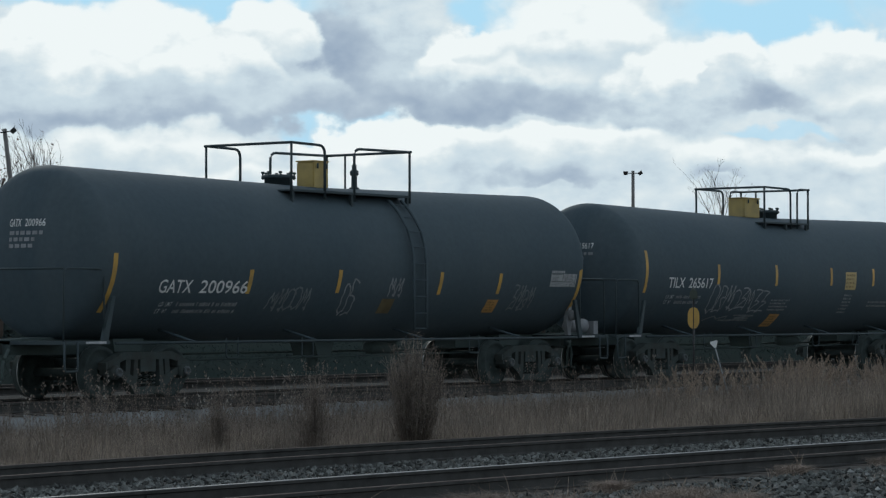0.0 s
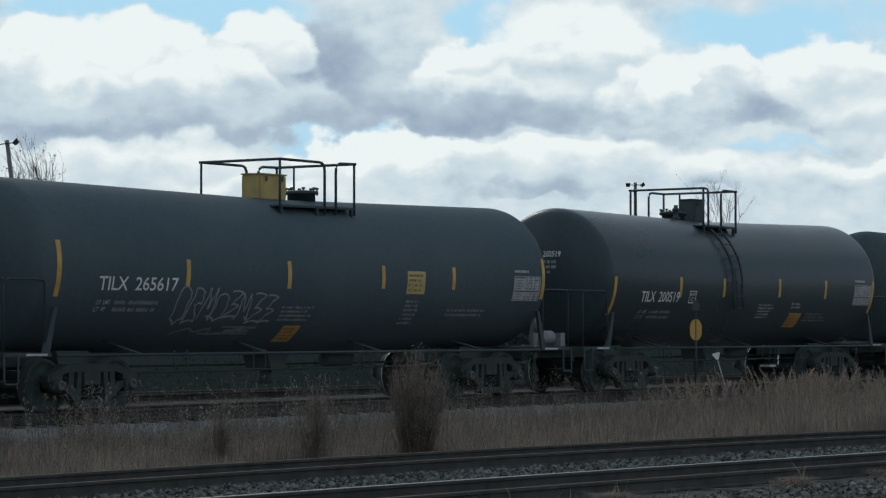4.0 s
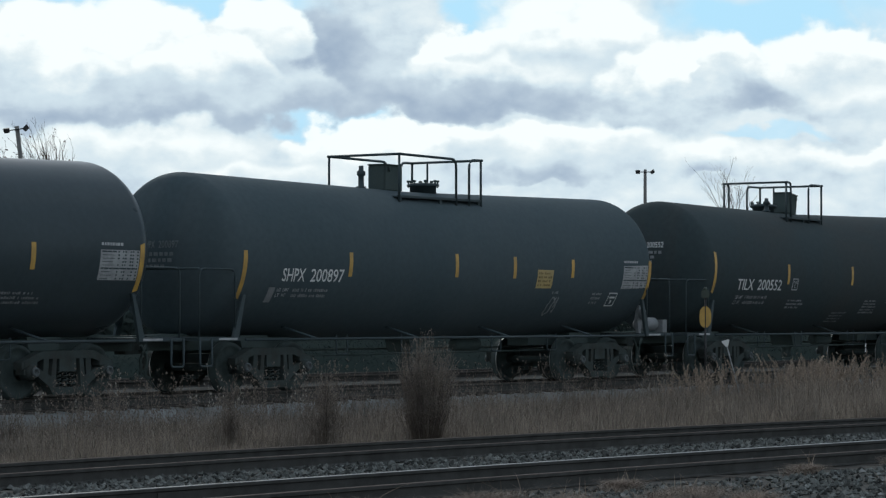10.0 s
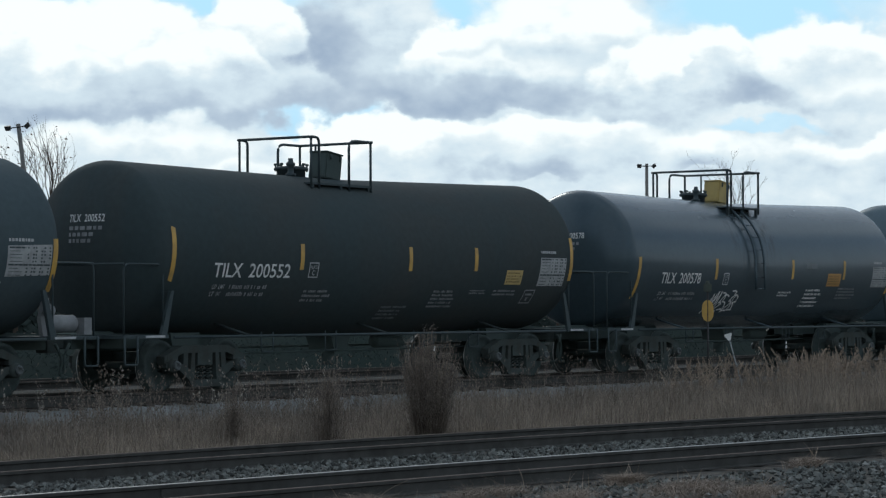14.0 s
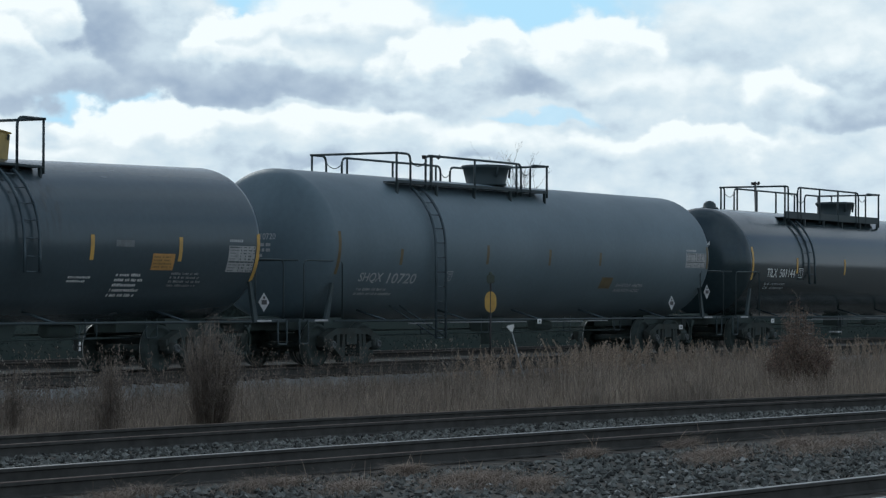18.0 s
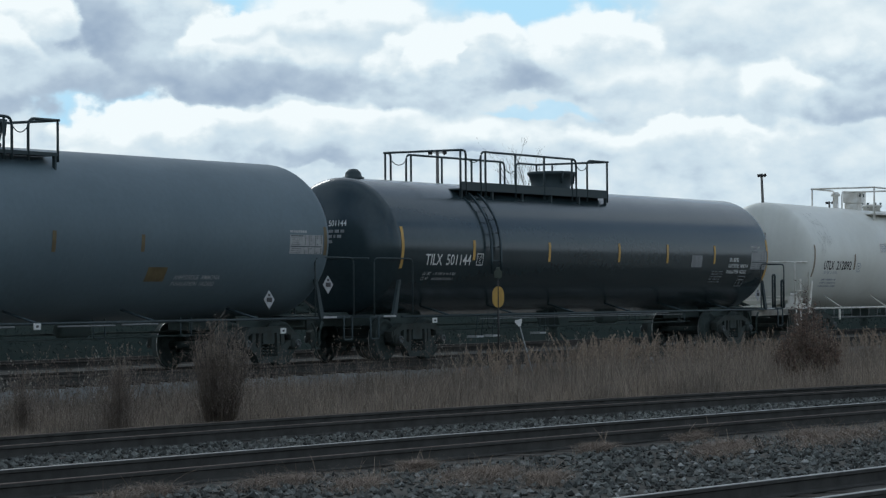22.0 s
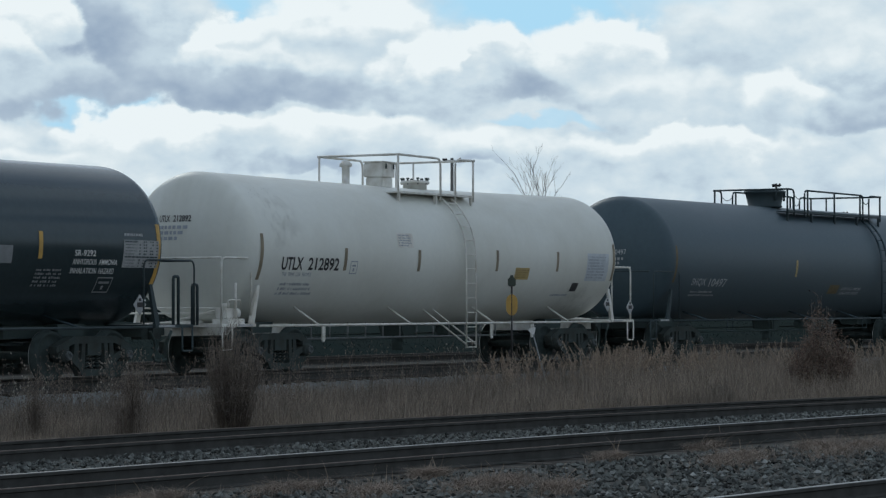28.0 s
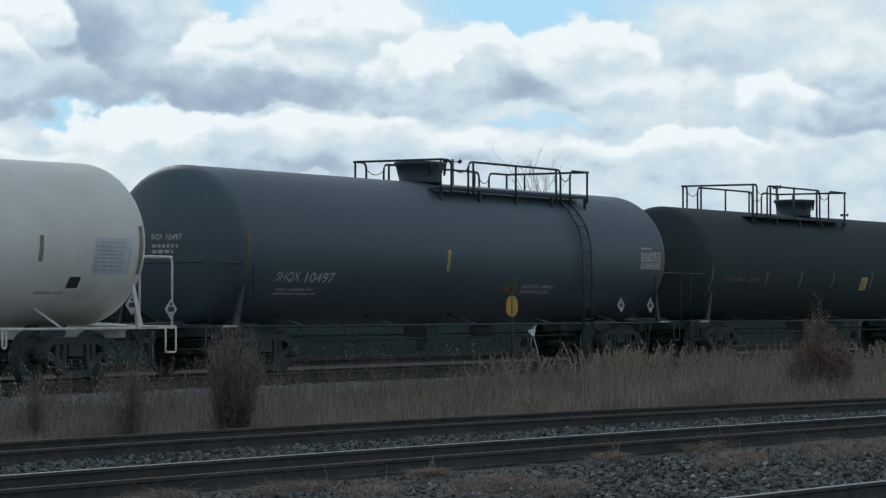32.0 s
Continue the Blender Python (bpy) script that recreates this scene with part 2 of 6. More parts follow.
    "signal_green": material("dark_green_target_paint", (0.05, 0.065, 0.05), 0.6, vary=0.2),
    "sign_white": material("white_sign_sheet", (0.75, 0.75, 0.73), 0.5, vary=0.1),
    "galv": material("galvanised_post", (0.33, 0.34, 0.34), 0.5, metal=0.6, vary=0.2),
}


# ---- mesh helpers ----
def box(bm, x0, x1, y0, y1, z0, z1, m=None):
    vs = [bm.verts.new(((m @ Vector(c)) if m else c)) for c in
          ((x0, y0, z0), (x1, y0, z0), (x1, y1, z0), (x0, y1, z0), (x0, y0, z1), (x1, y0, z1), (x1, y1, z1), (x0, y1, z1))]
    for f in ((3, 2, 1, 0), (4, 5, 6, 7), (0, 1, 5, 4), (1, 2, 6, 5), (2, 3, 7, 6), (3, 0, 4, 7)):
        bm.faces.new([vs[i] for i in f])


def tube(bm, pts, r, n=8, close=True):
    """A round bar along the points."""
    pts = [Vector(p) for p in pts]
    rings = []
    for i, p in enumerate(pts):
        a = pts[max(i - 1, 0)]
        b = pts[min(i + 1, len(pts) - 1)]
        d = (b - a).normalized()
        u = d.cross(Vector((0, 0, 1)) if abs(d.z) < 0.9 else Vector((1, 0, 0))).normalized()
        v = d.cross(u)
        k = r[i] if isinstance(r, (list, tuple)) else r
        rings.append([bm.verts.new(p + (u * math.cos(2 * math.pi * j / n) + v * math.sin(2 * math.pi * j / n)) * k) for j in range(n)])
    for a, b in zip(rings, rings[1:]):
        for j in range(n):
            f = bm.faces.new((a[j], a[(j + 1) % n], b[(j + 1) % n], b[j]))
            f.smooth = True
    if close:
        bm.faces.new(rings[0][::-1])
        bm.faces.new(rings[-1])


def lathe(bm, prof, axis, centre=(0, 0, 0), n=32, smooth=True):
    """Turns (along, radius) pairs about an axis; end points at radius 0 close it."""
    cx, cy, cz = centre
    rings = []
    for a, r in prof:
        row = []
        for j in range(n if r > 1e-6 else 1):
            c, s = math.cos(2 * math.pi * j / n) * r, math.sin(2 * math.pi * j / n) * r
            p = {"x": (cx + a, cy + c, cz + s), "y": (cx + c, cy + a, cz - s), "z": (cx + c, cy + s, cz + a)}[axis]
            row.append(bm.verts.new(p))
        rings.append(row)
    for a, b in zip(rings, rings[1:]):
        for j in range(n):
            k = (j + 1) % n
            q = [a[j % len(a)], a[k % len(a)], b[k % len(b)], b[j % len(b)]]
            q = list(dict.fromkeys(q))
            if len(q) > 2:
                f = bm.faces.new(q)
                f.smooth = smooth


def slab(bm, outline, y0, y1):
    """An outline in x, z made thick along y."""
    a = [bm.verts.new((x, y0, z)) for x, z in outline]
    b = [bm.verts.new((x, y1, z)) for x, z in outline]
    bm.faces.new(a)
    bm.faces.new(b[::-1])
    for i in range(len(a)):
        j = (i + 1) % len(a)
        bm.faces.new((a[j], a[i], b[i], b[j]))


def mesh_of(name, bm, mat, fix=True):
    if fix:
        bmesh.ops.recalc_face_normals(bm, faces=bm.faces)
    me = bpy.data.meshes.new(name)
    bm.to_mesh(me)
    bm.free()
    for k in (mat if isinstance(mat, (list, tuple)) else [mat]):
        me.materials.append(M[k])
    return me


def part(name, bm, mat, parent, label="", m=None, fix=True):
    """Links a bmesh, or a mesh made before, as one object under its thing."""
    me = bm if isinstance(bm, bpy.types.Mesh) else mesh_of(name, bm, mat, fix)
    ob = new(name, me)
    ob.parent = parent
    if m is not None:
        ob.matrix_basis = m
    if label:
        tagged(ob, label)
    return ob


def thing(name, label, category, group="", m=None, kind=""):
    ob = new(name)
    ob.empty_display_size = 0.3
    if m is not None:
        ob.matrix_basis = m
    return tagged(ob, label, category, group, kind)


def solid(name, bm, mat, label, category="", group="", kind="", m=None, fix=True):
    ob = new(name, mesh_of(name, bm, mat, fix))
    if m is not None:
        ob.matrix_basis = m
    return tagged(ob, label, category, group, kind)


def raw(name, verts, faces, mat, label, category="", kind="stuff", smooth=False):
    me = bpy.data.meshes.new(name)
    me.from_pydata(verts, [], faces)
    me.materials.append(M[mat])
    me.update()
    return tagged(new(name, me), label, category, "", kind)


# ---- sky behind the train ----
def cloud_backdrop():
    """A far curved sheet of sky: broken cumulus with grey undersides and blue gaps; it drifts slowly."""
    m = bpy.data.materials.new("cloudy_sky")
    m.use_nodes = True
    nt = m.node_tree
    nt.nodes.clear()
    L = nt.links

    def node(kind, **vals):
        n = nt.nodes.new("ShaderNode" + kind)
        for k, v in vals.items():
            if k == "op":
                n.operation = v
            else:
                n.inputs[int(k[1:]) if k[0] == "i" and k[1:].isdigit() else k].default_value = v
        return n

    def calc(op, a, b=None, clamp=False):
        n = nt.nodes.new("ShaderNodeMath")
        n.operation = op
        n.use_clamp = clamp
        for i, q in enumerate((a, b)):
            if q is None:
                continue
            if isinstance(q, (int, float)):
                n.inputs[i].default_value = q
            else:
                L.new(q, n.inputs[i])
        return n.outputs[0]

    uv = nt.nodes.new("ShaderNodeUVMap")
    uv.uv_map = "sky"

    def noise_at(scale, detail, rough, offset, stretch=(1, 1.9, 1)):
        mp = node("Mapping")
        mp.inputs["Scale"].default_value = stretch
        mp.inputs["Location"].default_value = offset
        L.new(uv.outputs["UV"], mp.inputs["Vector"])
        n = node("TexNoise", Scale=scale, Detail=detail, Roughness=rough)
        L.new(mp.outputs["Vector"], n.inputs["Vector"])
        return n

    warp = noise_at(0.8, 7, 0.47, (3, 1, 0), (1, 1.25, 1))
    sub = nt.nodes.new("ShaderNodeVectorMath")
    sub.operation = 'SUBTRACT'
    L.new(warp.outputs["Color"], sub.inputs[0])
    sub.inputs[1].default_value = (0.5, 0.5, 0.5)
    sc = nt.nodes.new("ShaderNodeVectorMath")
    sc.operation = 'MULTIPLY'
    L.new(sub.outputs[0], sc.inputs[0])
    sc.inputs[1].default_value = (2.3, 1.6, 0)
    add = nt.nodes.new("ShaderNodeVectorMath")
    L.new(uv.outputs["UV"], add.inputs[0])
    L.new(sc.outputs[0], add.inputs[1])
    n1 = noise_at(0.42, 5, 0.5, (0.0, 0.0, 0))
    n2 = noise_at(1.3, 5, 0.52, (5.0, 2.0, 0), (1, 1.5, 1))
    rough_tone = calc('ADD', calc('MULTIPLY', calc('SUBTRACT', n2.outputs["Fac"], 0.5), 0.55), calc('MULTIPLY', calc('SUBTRACT', n1.outputs["Fac"], 0.5), 0.45))

    def local(u, v, ru, rv, tilt):
        mp = node("Mapping")
        mp.vector_type = 'TEXTURE'
        mp.inputs["Location"].default_value = (u, v, 0)
        mp.inputs["Rotation"].default_value = (0, 0, radians(tilt))
        mp.inputs["Scale"].default_value = (ru, rv, 1)
        L.new(add.outputs[0], mp.inputs["Vector"])
        ln = nt.nodes.new("ShaderNodeVectorMath")
        ln.operation = 'LENGTH'
        L.new(mp.outputs["Vector"], ln.inputs[0])
        return mp.outputs["Vector"], ln.outputs["Value"]

    def ease(value, a, b, low=0.0, high=1.0):
        mr = node("MapRange")
        mr.interpolation_type = 'SMOOTHSTEP'
        mr.inputs["From Min"].default_value = a
        mr.inputs["From Max"].default_value = b
        mr.inputs["To Min"].default_value = low
        mr.inputs["To Max"].default_value = high
        L.new(value, mr.inputs["Value"])
        return mr.outputs["Result"]

    def over(below, above, alpha):
        mx = nt.nodes.new("ShaderNodeMix")
        for k, q in (("A", below), ("B", above), ("Factor", alpha)):
            if isinstance(q, (int, float)):
                mx.inputs[k].default_value = q
            else:
                L.new(q, mx.inputs[k])
        return mx.outputs["Result"]

    # veil of high cloud with blue gaps, then heaps of cumulus laid over it from far to near
    tone = calc('ADD', 0.60, calc('MULTIPLY', rough_tone, 1.5))
    gap = None
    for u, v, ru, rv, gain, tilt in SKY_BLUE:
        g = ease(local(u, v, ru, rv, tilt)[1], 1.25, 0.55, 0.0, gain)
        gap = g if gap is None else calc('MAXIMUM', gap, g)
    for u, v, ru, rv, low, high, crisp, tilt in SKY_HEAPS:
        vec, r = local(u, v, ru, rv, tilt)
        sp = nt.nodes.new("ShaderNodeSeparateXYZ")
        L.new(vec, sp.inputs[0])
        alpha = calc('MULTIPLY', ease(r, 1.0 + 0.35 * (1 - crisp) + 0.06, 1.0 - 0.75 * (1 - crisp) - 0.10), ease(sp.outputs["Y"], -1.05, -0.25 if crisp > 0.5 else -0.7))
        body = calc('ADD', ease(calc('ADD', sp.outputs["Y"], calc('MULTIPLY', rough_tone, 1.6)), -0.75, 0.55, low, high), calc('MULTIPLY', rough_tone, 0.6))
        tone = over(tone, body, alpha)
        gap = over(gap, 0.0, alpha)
    ramp = nt.nodes.new("ShaderNodeValToRGB")
    e = ramp.color_ramp.elements
    e[0].position, e[0].color = 0.0, lin(0.635, 0.69, 0.77)
    e[1].position, e[1].color = 1.0, lin(1.0, 1.0, 0.995)
    for p, c in ((0.30, (0.74, 0.785, 0.84)), (0.55, (0.85, 0.89, 0.92)), (0.78, (0.92, 0.94, 0.95))):
        q = ramp.color_ramp.elements.new(p)
        q.color = lin(*c)
    L.new(tone, ramp.inputs["Fac"])
    mix = nt.nodes.new("ShaderNodeMix")
    mix.data_type = 'RGBA'
    L.new(gap, mix.inputs["Factor"])
    L.new(ramp.outputs["Color"], mix.inputs["A"])
    mix.inputs["B"].default_value = lin(0.74, 0.895, 0.985)
    em = node("Emission", Strength=SKY_GLOW)
    L.new(mix.outputs["Result"], em.inputs["Color"])
    out = nt.nodes.new("ShaderNodeOutputMaterial")
    L.new(em.outputs[0], out.inputs["Surface"])
    M["sky"] = m

    bm = bmesh.new()
    layer = bm.loops.layers.uv.new("sky")
    rad = 2600.0
    us = [34 + 1.0 * i for i in range(49)]
    vs = [-1.2 + 0.8 * i for i in range(18)]
    grid = [[bm.verts.new((rad * math.sin(radians(u)) * math.cos(radians(v)), rad * math.cos(radians(u)) * math.cos(radians(v)),
                           rad * math.sin(radians(v)))) for u in us] for v in vs]
    for j in range(len(vs) - 1):
        for i in range(len(us) - 1):
            f = bm.faces.new((grid[j][i], grid[j][i + 1], grid[j + 1][i + 1], grid[j + 1][i]))
            for lp, (a, b) in zip(f.loops, ((i, j), (i + 1, j), (i + 1, j + 1), (i, j + 1))):
                lp[layer].uv = (us[a], vs[b])
    return solid("sky_backdrop", bm, "sky", "pale cloudy autumn sky with grey undersides and blue gaps", "sky", kind="structure",
                 m=pose(0, 0, EYE), fix=False)


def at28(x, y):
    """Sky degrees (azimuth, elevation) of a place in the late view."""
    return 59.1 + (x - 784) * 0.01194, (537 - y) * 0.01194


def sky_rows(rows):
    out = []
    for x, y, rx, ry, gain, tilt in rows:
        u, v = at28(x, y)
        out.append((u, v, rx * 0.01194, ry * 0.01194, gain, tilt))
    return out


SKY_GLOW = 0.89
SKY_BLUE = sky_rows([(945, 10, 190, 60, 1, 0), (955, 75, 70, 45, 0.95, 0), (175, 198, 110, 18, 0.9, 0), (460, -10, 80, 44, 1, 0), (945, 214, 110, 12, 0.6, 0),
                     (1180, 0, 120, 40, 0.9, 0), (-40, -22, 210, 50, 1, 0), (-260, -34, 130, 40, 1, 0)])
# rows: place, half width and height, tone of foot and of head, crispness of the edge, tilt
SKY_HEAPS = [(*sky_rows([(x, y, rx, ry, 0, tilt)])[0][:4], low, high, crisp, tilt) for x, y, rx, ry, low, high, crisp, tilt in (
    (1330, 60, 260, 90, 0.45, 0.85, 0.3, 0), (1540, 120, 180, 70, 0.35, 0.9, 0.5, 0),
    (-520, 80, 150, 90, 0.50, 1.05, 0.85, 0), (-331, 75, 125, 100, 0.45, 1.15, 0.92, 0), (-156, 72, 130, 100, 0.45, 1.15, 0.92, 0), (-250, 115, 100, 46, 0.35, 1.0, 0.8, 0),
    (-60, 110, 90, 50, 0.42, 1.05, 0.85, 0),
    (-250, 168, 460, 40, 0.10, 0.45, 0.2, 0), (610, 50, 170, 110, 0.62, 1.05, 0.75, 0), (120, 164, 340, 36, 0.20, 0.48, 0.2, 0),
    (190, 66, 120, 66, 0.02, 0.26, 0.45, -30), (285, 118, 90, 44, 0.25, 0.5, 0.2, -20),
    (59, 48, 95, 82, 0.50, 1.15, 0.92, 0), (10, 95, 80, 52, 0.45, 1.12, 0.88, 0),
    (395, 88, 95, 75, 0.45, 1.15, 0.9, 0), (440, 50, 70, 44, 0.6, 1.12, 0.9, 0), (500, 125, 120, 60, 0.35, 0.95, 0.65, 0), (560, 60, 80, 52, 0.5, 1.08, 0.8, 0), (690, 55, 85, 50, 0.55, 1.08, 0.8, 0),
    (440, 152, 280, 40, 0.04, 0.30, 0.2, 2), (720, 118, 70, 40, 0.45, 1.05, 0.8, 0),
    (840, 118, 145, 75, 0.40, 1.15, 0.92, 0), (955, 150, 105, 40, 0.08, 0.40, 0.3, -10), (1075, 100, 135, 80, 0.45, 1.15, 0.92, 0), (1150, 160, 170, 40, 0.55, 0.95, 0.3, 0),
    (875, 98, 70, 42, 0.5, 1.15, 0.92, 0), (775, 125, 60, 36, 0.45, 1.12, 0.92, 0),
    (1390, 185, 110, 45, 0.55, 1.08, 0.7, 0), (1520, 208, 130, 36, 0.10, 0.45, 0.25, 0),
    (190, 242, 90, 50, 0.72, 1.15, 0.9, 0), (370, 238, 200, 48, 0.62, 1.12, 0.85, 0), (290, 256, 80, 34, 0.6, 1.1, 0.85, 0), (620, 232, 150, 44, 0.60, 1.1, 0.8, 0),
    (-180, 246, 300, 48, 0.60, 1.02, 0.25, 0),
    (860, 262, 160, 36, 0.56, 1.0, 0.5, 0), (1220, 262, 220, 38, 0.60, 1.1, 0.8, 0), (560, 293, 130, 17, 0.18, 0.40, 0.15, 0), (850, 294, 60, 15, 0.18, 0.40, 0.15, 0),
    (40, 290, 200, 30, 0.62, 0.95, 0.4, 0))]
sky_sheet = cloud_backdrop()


# ---- ground and tracks ----
TRAIN_Y, TRAIN_Z = 31.87, 0.38       # centre line of the train's track and height of its rails
GAUGE = 1.505
RAIL_PROFILE = [(-0.07, -0.17), (0.07, -0.17), (0.07, -0.158), (0.012, -0.14), (0.010, -0.05), (0.036, -0.038), (0.036, -0.006), (0.028, 0.0),
                (-0.028, 0.0), (-0.036, -0.006), (-0.036, -0.038), (-0.010, -0.05), (-0.012, -0.14), (-0.07, -0.158)]


def ground_sheet():
    bm = bmesh.new()
    xs = [-5000, -600, -60, 0] + [4 * i for i in range(1, 40)] + [300, 900, 5000]
    ys = [-5000, -600, -60, 0] + [1.5 * i for i in range(1, 60)] + [110, 200, 600, 5000]

    def height(x, y):
        base = -0.30
        if 22.5 < y < 29.5:
            base = -0.28
        if y > 29.5:
            base = -0.28 + min(1, (y - 29.5) / 1.5) * 0.36
        return base + (noise.noise((x * 0.15, y * 0.3, 0)) * 0.05 if 0 < x < 160 and 0 < y < 90 else 0)
    g = [[bm.verts.new((x, y, height(x, y))) for x in xs] for y in ys]
    for j in range(len(ys) - 1):
        for i in range(len(xs) - 1):
            f = bm.faces.new((g[j][i], g[j][i + 1], g[j + 1][i + 1], g[j + 1][i]))
            f.smooth = True
    solid("ground", bm, "soil", "flat brown ground with dead grass", "ground", kind="structure", fix=False)


def bed(name, near, far, z, x0, x1, mat, label):
    """A ballast bed with sloping shoulders and an uneven top between two lines y(x)."""
    bm = bmesh.new()
    n = int((x1 - x0) / 0.8)
    rows = []
    for i in range(n + 1):
        x = x0 + (x1 - x0) * i / n
        y0, y1 = near(x), far(x)
        prof = [(y0 - 0.5, z - 0.5), (y0, z - 0.03)] + [(y0 + (y1 - y0) * k / 8, z) for k in range(1, 8)] + [(y1, z - 0.03), (y1 + 0.5, z - 0.5)]
        rows.append([bm.verts.new((x, y, h + 0.025 * noise.noise((x * 1.1, y * 1.3, 2)))) for y, h in prof])
    for a, b in zip(rows, rows[1:]):
        for j in range(len(prof) - 1):
            f = bm.faces.new((a[j], b[j], b[j + 1], a[j + 1]))
            f.smooth = True
    solid(name, bm, mat, label, "ballast", kind="structure", fix=False)


def bend(x_mid, y_mid, slope, curve):
    """The line of a rail that runs aslant to the train and bends a little: y of x, straight beyond the stretch in view."""
    def line(x):
        u = min(max(x, 16.0), 50.0) - x_mid
        w = x - x_mid - u
        return y_mid + slope * u + curve * u * u + w * (slope + 2 * curve * u)
    return line


def level(y):
    return lambda x: y


# far rail of each near track
RUSTY_RAIL = bend(30.0, 22.58, -0.070, -0.0045)
WORN_RAIL = bend(30.0, 17.63, -0.0975, -0.0018)
NEAR_RAIL = bend(23.5, 10.49, -0.106, -0.0006)


def rail_mesh(line, x0, x1, top):
    bm = bmesh.new()
    n = len(RAIL_PROFILE)
    xs = [x0] + [16 + 2.0 * i for i in range(18) if x0 < 16 + 2.0 * i < x1] + [x1]
    ends = [[bm.verts.new((x, line(x) + y, z)) for y, z in RAIL_PROFILE] for x in xs]
    for a, b in zip(ends, ends[1:]):
        for j in range(n):
            k = (j + 1) % n
            f = bm.faces.new((a[j], b[j], b[k], a[k]))
            f.material_index = 1 if 6 <= j <= 8 else 0
    bm.faces.new(ends[0][::-1])
    bm.faces.new(ends[-1])
    return mesh_of("rail", bm, ["rail", top])


TIE_SPACING = 0.56


def track(line, z, x0, x1, label, top, tie_parts, joint=None):
    """A track whose far rail follows line(x), rail heads at z."""
    t = thing("railway_track", label, "railway track", "parallel tracks", pose(0, 0, z), "structure")
    for s, head in zip((-1, 0), top):
        part("rail", rail_mesh(line, x0, x1, head), None, t, m=pose(0, s * GAUGE, 0))
    bm = bmesh.new()
    box(bm, -0.11, 0.11, -1.3, 1.3, -0.33, -0.172)
    bmesh.ops.bevel(bm, geom=bm.edges[:], offset=0.015, segments=1, affect='EDGES')
    tm = mesh_of("tie", bm, "tie")
    if tie_parts:
        x = tie_parts[0]
        while x < tie_parts[1]:
            turn = math.degrees(math.atan(line(x + 0.5) - line(x - 0.5)))
            part("tie", tm, None, t, m=pose(x, line(x) - GAUGE / 2 + random.uniform(-0.05, 0.05), random.uniform(-0.01, 0.01), 0, 0, turn + random.uniform(-1.5, 1.5)))
            x += TIE_SPACING
    if joint:
        bm = bmesh.new()
        box(bm, -0.3, 0.3, -0.028, -0.012, -0.135, -0.055)
        jm = mesh_of("joint_bar", bm, "rail")
        for k in range(0, 4):
            x = joint + 23.8 * k
            part("joint_bar", jm, None, t, m=pose(x, line(x), 0, 0, 0, math.degrees(math.atan(line(x + 0.5) - line(x - 0.5)))))
    return t


ground_sheet()
bed("ballast_bed_near", lambda x: NEAR_RAIL(x) - 6.5, lambda x: RUSTY_RAIL(x) + 0.55, -0.178, -20, 100, "ballast", "dark grey crushed-stone ballast under the near tracks")
bed("ballast_bed_train", level(30.4), level(33.6), TRAIN_Z - 0.20, -20, 330, "pale_gravel", "pale gravel bed under the train's track")
bed("ballast_bed_far", level(36.8), level(41.0), 0.18, -20, 330, "ballast", "dark gravel bed of a track behind the train")
track(RUSTY_RAIL, 0, -20, 100, "brown rusted railway track on dark ballast", ("rail_dull", "rail_dull"), (16, 62))
track(WORN_RAIL, 0, -20, 100, "railway track with one worn shiny rail head", ("rail_dull", "rail_top"), (11, 50), 21.41)
track(NEAR_RAIL, 0, -20, 100, "railway track with shiny rails beside dead grass", ("rail_top", "rail_top"), (4, 34))
track(level(TRAIN_Y + GAUGE / 2), TRAIN_Z, -40, 330, "railway track under the passing train", ("rail_dull", "rail_dull"), (22, 90))
track(level(39.0 + GAUGE / 2), TRAIN_Z, -40, 330, "railway track behind the train", ("rail_dull", "rail_dull"), None)


# ---- tank cars ----
R, AXIS = 1.517, 2.864 - TRAIN_Z     # tank radius, height of its axis above its rails


def on_tank(z, off=0.0):
    """y of the seen tank side at height z above the rails."""
    return -math.sqrt(max(0.0, (R + off) ** 2 - (z - AXIS) ** 2))


def patch(bm, x0, x1, z0, z1, off=0.006, n=4, slant=0.0):
    """A thin sheet lying on the round tank side."""
    rows = []
    for i in range(n + 1):
        z = z0 + (z1 - z0) * i / n
        d = slant * (z - z0)
        rows.append((bm.verts.new((x0 + d, on_tank(z, off), z)), bm.verts.new((x1 + d, on_tank(z, off), z))))
    for a, b in zip(rows, rows[1:]):
        f = bm.faces.new((a[0], a[1], b[1], b[0]))
        f.smooth = True


